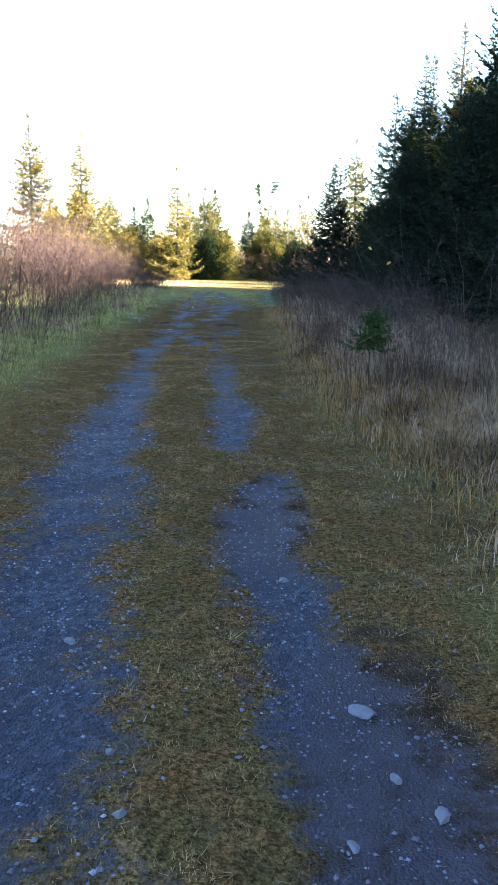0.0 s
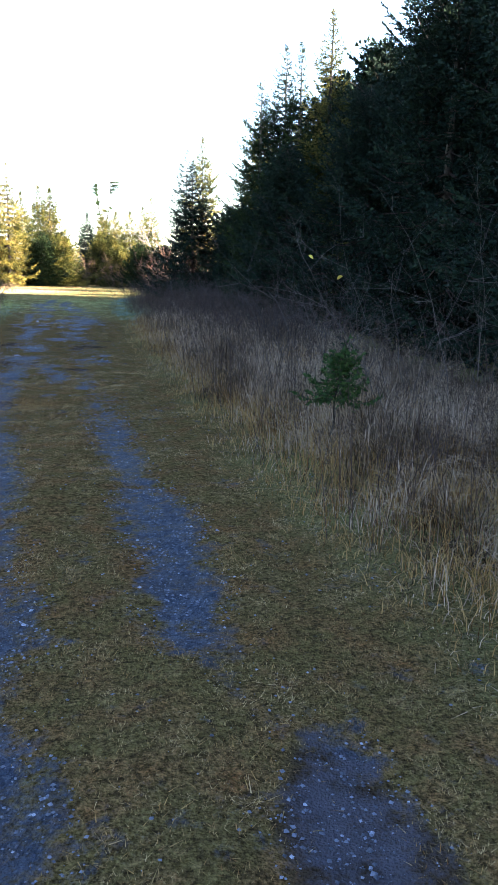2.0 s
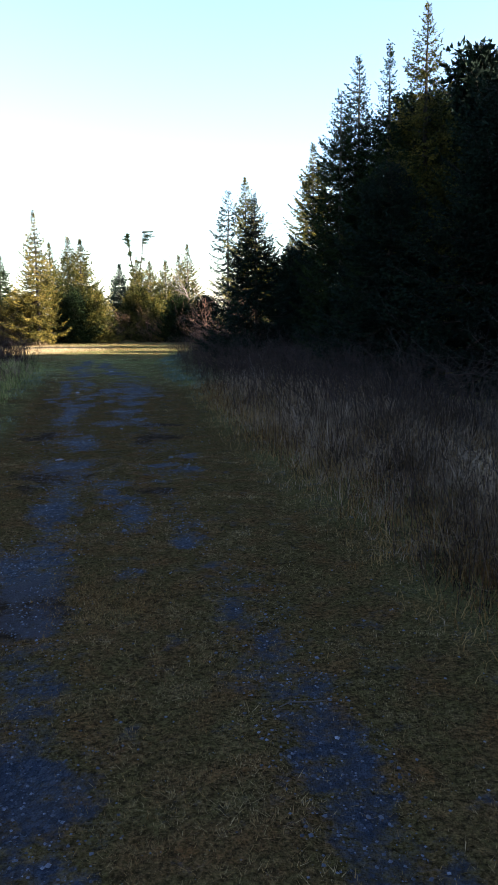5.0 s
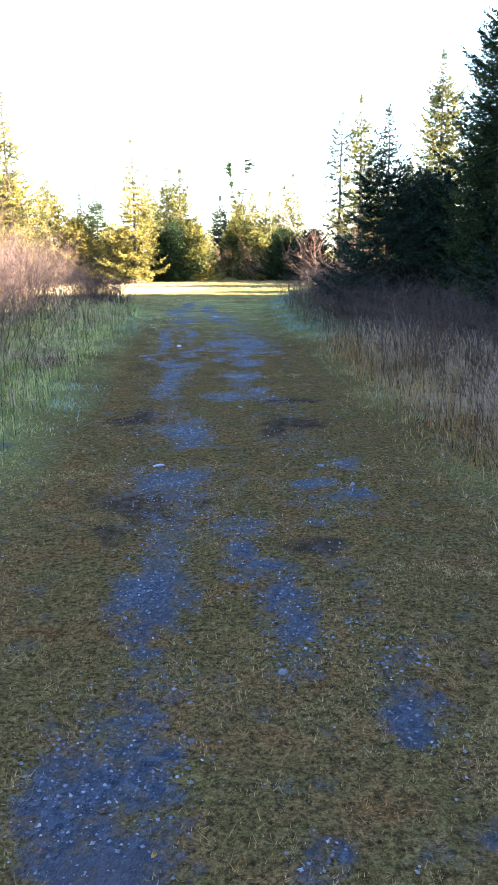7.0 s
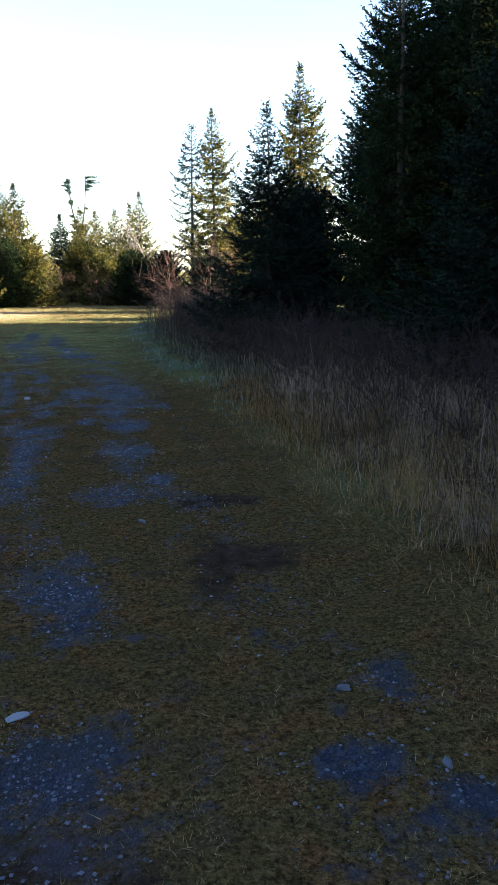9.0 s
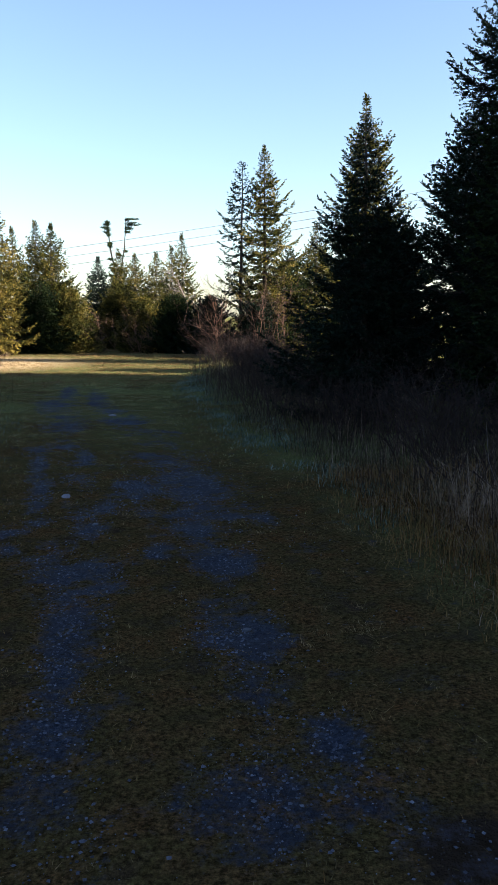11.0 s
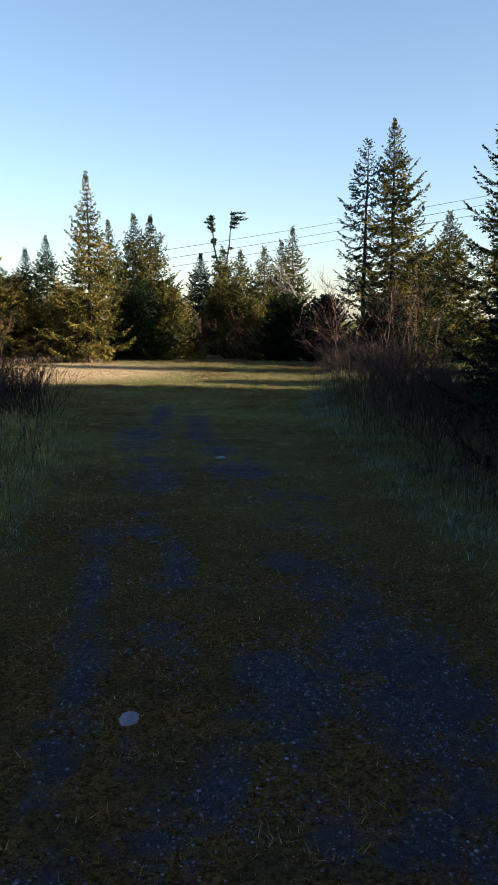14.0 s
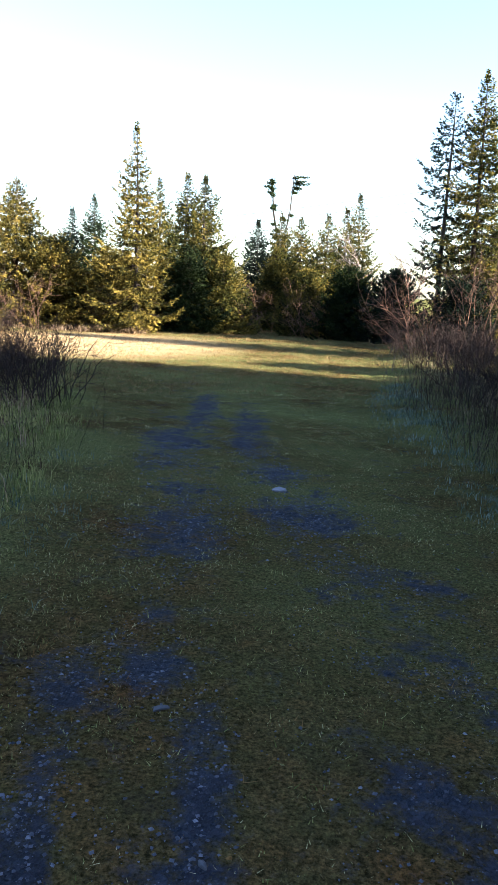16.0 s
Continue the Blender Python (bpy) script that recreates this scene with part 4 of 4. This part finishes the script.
def stone(x, y, size, flat, seed, material="stone"):
    """A half-buried stone: a lumpy, faceted block."""
    bm = bmesh.new()
    bmesh.ops.create_icosphere(bm, subdivisions=3, radius=0.8)
    r = random.Random(seed)
    off = Vector((r.uniform(0, 50), r.uniform(0, 50), r.uniform(0, 50)))
    stretch = (size * r.uniform(0.9, 1.4), size * r.uniform(0.6, 0.95), size * flat)
    cuts = [(Vector((r.gauss(0, 1), r.gauss(0, 1), r.gauss(0, 0.8))).normalized(), r.uniform(0.42, 0.7)) for _ in range(9)]
    for v in bm.verts:
        for way, depth in cuts:
            over = v.co.dot(way) - depth
            if over > 0:
                v.co -= way * over
        k = 1.2 + 0.16 * noise.noise(v.co * 3.4 + off) + 0.09 * noise.noise(v.co * 9 + off)
        v.co = Vector([v.co[i] * k * stretch[i] for i in range(3)])
    me = bpy.data.meshes.new("stone")
    bm.to_mesh(me)
    bm.free()
    me.materials.append(MAT[material])
    ob = tagged(new("stone", me), "pale grey stone half buried in the track", "stone", "stones in the track")
    ob.matrix_world = pose(x, y, ground_z(x, y) + size * flat * 0.2, r.uniform(-6, 6), r.uniform(-6, 6), r.uniform(0, 360))
    return ob


for k, (x, y, s, fl) in enumerate([(1.575, 0.82, 0.035, 0.5), (1.81, -0.32, 0.052, 0.35), (1.97, -0.85, 0.036, 0.4), (0.70, 0.15, 0.028, 0.5), (1.71, -0.98, 0.026, 0.3), (1.86, -0.70, 0.03, 0.3), (-0.424, 13.96, 0.042, 0.35), (0.27, 10.85, 0.025, 0.5), (0.28, 16.16, 0.032, 0.4), (0.81, 13.86, 0.03, 0.6),
                                   (-0.60, 21.93, 0.056, 0.45), (0.41, 18.41, 0.03, 0.4), (0.05, 28.08, 0.08, 0.35), (-0.59, 24.5, 0.03, 0.5), (-0.39, 23.66, 0.022, 0.5), (0.96, 13.29, 0.03, 0.6), (-0.34, 20.87, 0.03, 0.5), (0.61, -0.72, 0.02, 0.6), (1.08, -0.9, 0.022, 0.6), (1.0, -0.6, 0.02, 0.6)]):
    stone(x, y, s, fl, 300 + k, "white_stone" if k in (6, 10, 12) else "stone")


# ---- far odds and ends ----
def tufted_snag(x, y):
    """Two bare stems from one foot that keep a tuft of needles at the top."""
    root = tagged(new("tufted_snag"), "two bare leaning stems with wind-bent tufts on top", "tree", FAR)
    root.location = (x, y, 0)
    r = np.random.default_rng(9)
    for k, (dx, top) in enumerate([(-0.55, 7.25), (0.55, 7.45)]):
        pts = [(0.0, 0, 0), (0.02 * dx, 0, 2.5), (0.25 * dx, 0, 4.2), (0.75 * dx, 0.05, 5.6), (1.0 * dx, 0, top)]
        part("stem", tube("stem", pts, [0.08, 0.065, 0.05, 0.04, 0.022], "bark", 7, k), root, "bare grey stem")
        twig_a, twig_b, tufts = [], [], []
        for z in np.arange(3.2, top, 0.11):
            p = np.array([np.interp(z, [q[2] for q in pts], [q[0] for q in pts]), 0, z])
            az = r.uniform(0, 6.28) if z < top - 0.9 else r.normal(0, 0.9) + (math.pi if dx < 0 else 0)
            long_ = r.uniform(0.15, 0.45) if z < top - 0.9 else r.uniform(0.15, 0.75)
            q = p + np.array([math.cos(az) * long_ + 0.12 * (z > top - 0.9), math.sin(az) * long_, r.uniform(-0.05, 0.12)])
            twig_a.append(p), twig_b.append(q)
            if z > top - 0.95 or r.random() < 0.25:
                tufts += [q * s + p * (1 - s) for s in np.linspace(0.25, 1.1, 5)]
        part("twigs", rods("twigs", twig_a, twig_b, np.full(len(twig_a), 0.012), np.full(len(twig_a), 0.005), "bark"), root, "short dead twigs")["kind"] = "stuff"
        c = np.repeat(np.array(tufts), 22, 0) + r.normal(0, 0.05, (len(tufts) * 22, 3)) * np.array([1.4, 1.4, 0.55])
        d = unit(r.normal(size=c.shape) + np.array([0.5, 0, 0.2])) * 0.09
        e = side_of(unit(d), r) * 0.024
        part("tuft", mesh_of("tuft", np.stack([c - e, c + e, c + d], 1), np.arange(len(c) * 3).reshape(-1, 3), "needle"), root, "thin dark tuft of needles")["kind"] = "stuff"


tufted_snag(1.78, 63.5)


def bare_tree(x, y, height, seed):
    me = shrub_mesh(seed, height, 0.25, 2, "dead", 18, 0.026, 0.9)
    ob = tagged(new("bare_tree", me), "leafless pale grey tree at the clearing's end", "tree", FAR)
    ob.matrix_world = pose(x, y, ground_z(x, y))


bare_tree(5.5, 55.0, 3.3, 21)
bare_tree(5.9, 52.0, 2.8, 22)


def overhead_cable(z0, z1):
    pts = [(-40 + 11 * k, 110, z0 + (z1 - z0) * k / 10 - 1.1 * math.sin(math.pi * k / 10)) for k in range(11)]
    tagged(new("overhead_cable", tube("overhead_cable", pts, [0.022] * 11, "cable", 5, 1)), "thin black overhead cable beyond the trees", "cable", "overhead cables")


def utility_pole(x, y, height):
    """A round wooden pole with a crossarm and three insulators."""
    root = tagged(new("utility_pole"), "grey wooden pole with a crossarm carrying cables", "pole", "utility poles")
    root.location = (x, y, 0)
    part("shaft", tube("shaft", [(0, 0, -0.5), (0, 0, height * 0.5), (0.02, 0, height)], [0.16, 0.14, 0.11], "dead", 10, 3), root)
    part("crossarm", tube("crossarm", [(-0.1, -0.9, height - 2.0), (-0.1, 0, height - 2.0), (-0.1, 0.9, height - 2.0)], [0.06, 0.06, 0.06], "dead", 4, 4), root, "weathered crossarm")
    for k in range(3):
        part("insulator", tube("insulator", [(-0.1, 0, height - 2.6 + k), (-0.1, 0, height - 2.5 + k)], [0.05, 0.03], "cable", 6, 5), root, "dark insulator")


utility_pole(-40, 110, 5.0)
utility_pole(70, 110, 23.4)
for k in range(3):
    overhead_cable(4.0 - 1.0 * k, 22.4 - 0.9 * k)


def yellow_leaf(x, y, z, turn):
    """A single curled leaf left on a twig."""
    out = [(0, 0, 0), (0.02, 0.018, 0.004), (0.05, 0.022, 0.006), (0.075, 0, -0.004), (0.05, -0.022, 0.008), (0.02, -0.018, 0.006)]
    v = out + [(p[0], p[1], p[2] - 0.0015) for p in out]
    me = mesh_of("leaf", v, [(0, 1, 2, 3, 4, 5), (11, 10, 9, 8, 7, 6)], "leaf")
    ob = tagged(new("leaf", me), "last yellow leaf on a bare twig", "leaf", "last leaves")
    ob.matrix_world = pose(x, y, z, 60, 20, turn)


yellow_leaf(2.82, 7.8, 1.63, 30)
yellow_leaf(3.1, 7.6, 1.45, 200)


def tall_weed(x, y, height, seed):
    me = shrub_mesh(seed, height, 0.05, 2, "dead", 4, 0.006, 0.95)
    ob = tagged(new("tall_weed", me), "tall dead pale weed standing above the brush", "weed", "tall weeds")
    ob.matrix_world = pose(x, y, ground_z(x, y), 0, 0, 40 * seed)


for k, (x, y, h) in enumerate([(3.4, 22.9, 1.0), (3.6, 23.3, 0.85), (2.86, 38.4, 0.8), (3.1, 39.0, 0.7), (3.0, 20.4, 0.8), (4.2, 26.2, 1.1), (3.3, 31.0, 0.9)]):
    tall_weed(x, y, h, 120 + k)


def fallen_stick(x, y, length, turn):
    pts = [(length * s, 0.02 * math.sin(5 * s), 0.006 + 0.004 * math.sin(9 * s)) for s in (0, 0.25, 0.5, 0.75, 1)]
    ob = tagged(new("fallen_stick", tube("fallen_stick", pts, [0.003, 0.0028, 0.0026, 0.002, 0.001], "twig_grey", 6, 8)), "thin dry stick lying on the turf", "stick", "fallen sticks")
    ob.matrix_world = pose(x, y, ground_z(x, y) + 0.004, 0, 0, turn)


fallen_stick(0.86, 8.02, 0.22, 10)
fallen_stick(2.1, 5.2, 0.3, 50)


def fallen_leaf(x, y, turn):
    out = [(0, 0, 0), (0.012, 0.011, 0.004), (0.03, 0.013, 0.006), (0.04, 0, 0.002), (0.03, -0.013, 0.007), (0.012, -0.011, 0.004)]
    ob = tagged(new("fallen_leaf", mesh_of("fallen_leaf", out + [(p[0], p[1], p[2] - 0.001) for p in out], [(0, 1, 2, 3, 4, 5), (11, 10, 9, 8, 7, 6)], "rust")), "brown fallen leaf lying on the track", "leaf", "fallen leaves")
    ob.matrix_world = pose(x, y, ground_z(x, y) + 0.012, 8, -6, turn) @ Matrix.Scale(0.55, 4)


drop = random.Random(12)
for k in range(22):
    fallen_leaf(drop.uniform(-0.6, 2.4), drop.uniform(-1.2, 24), drop.uniform(0, 360))
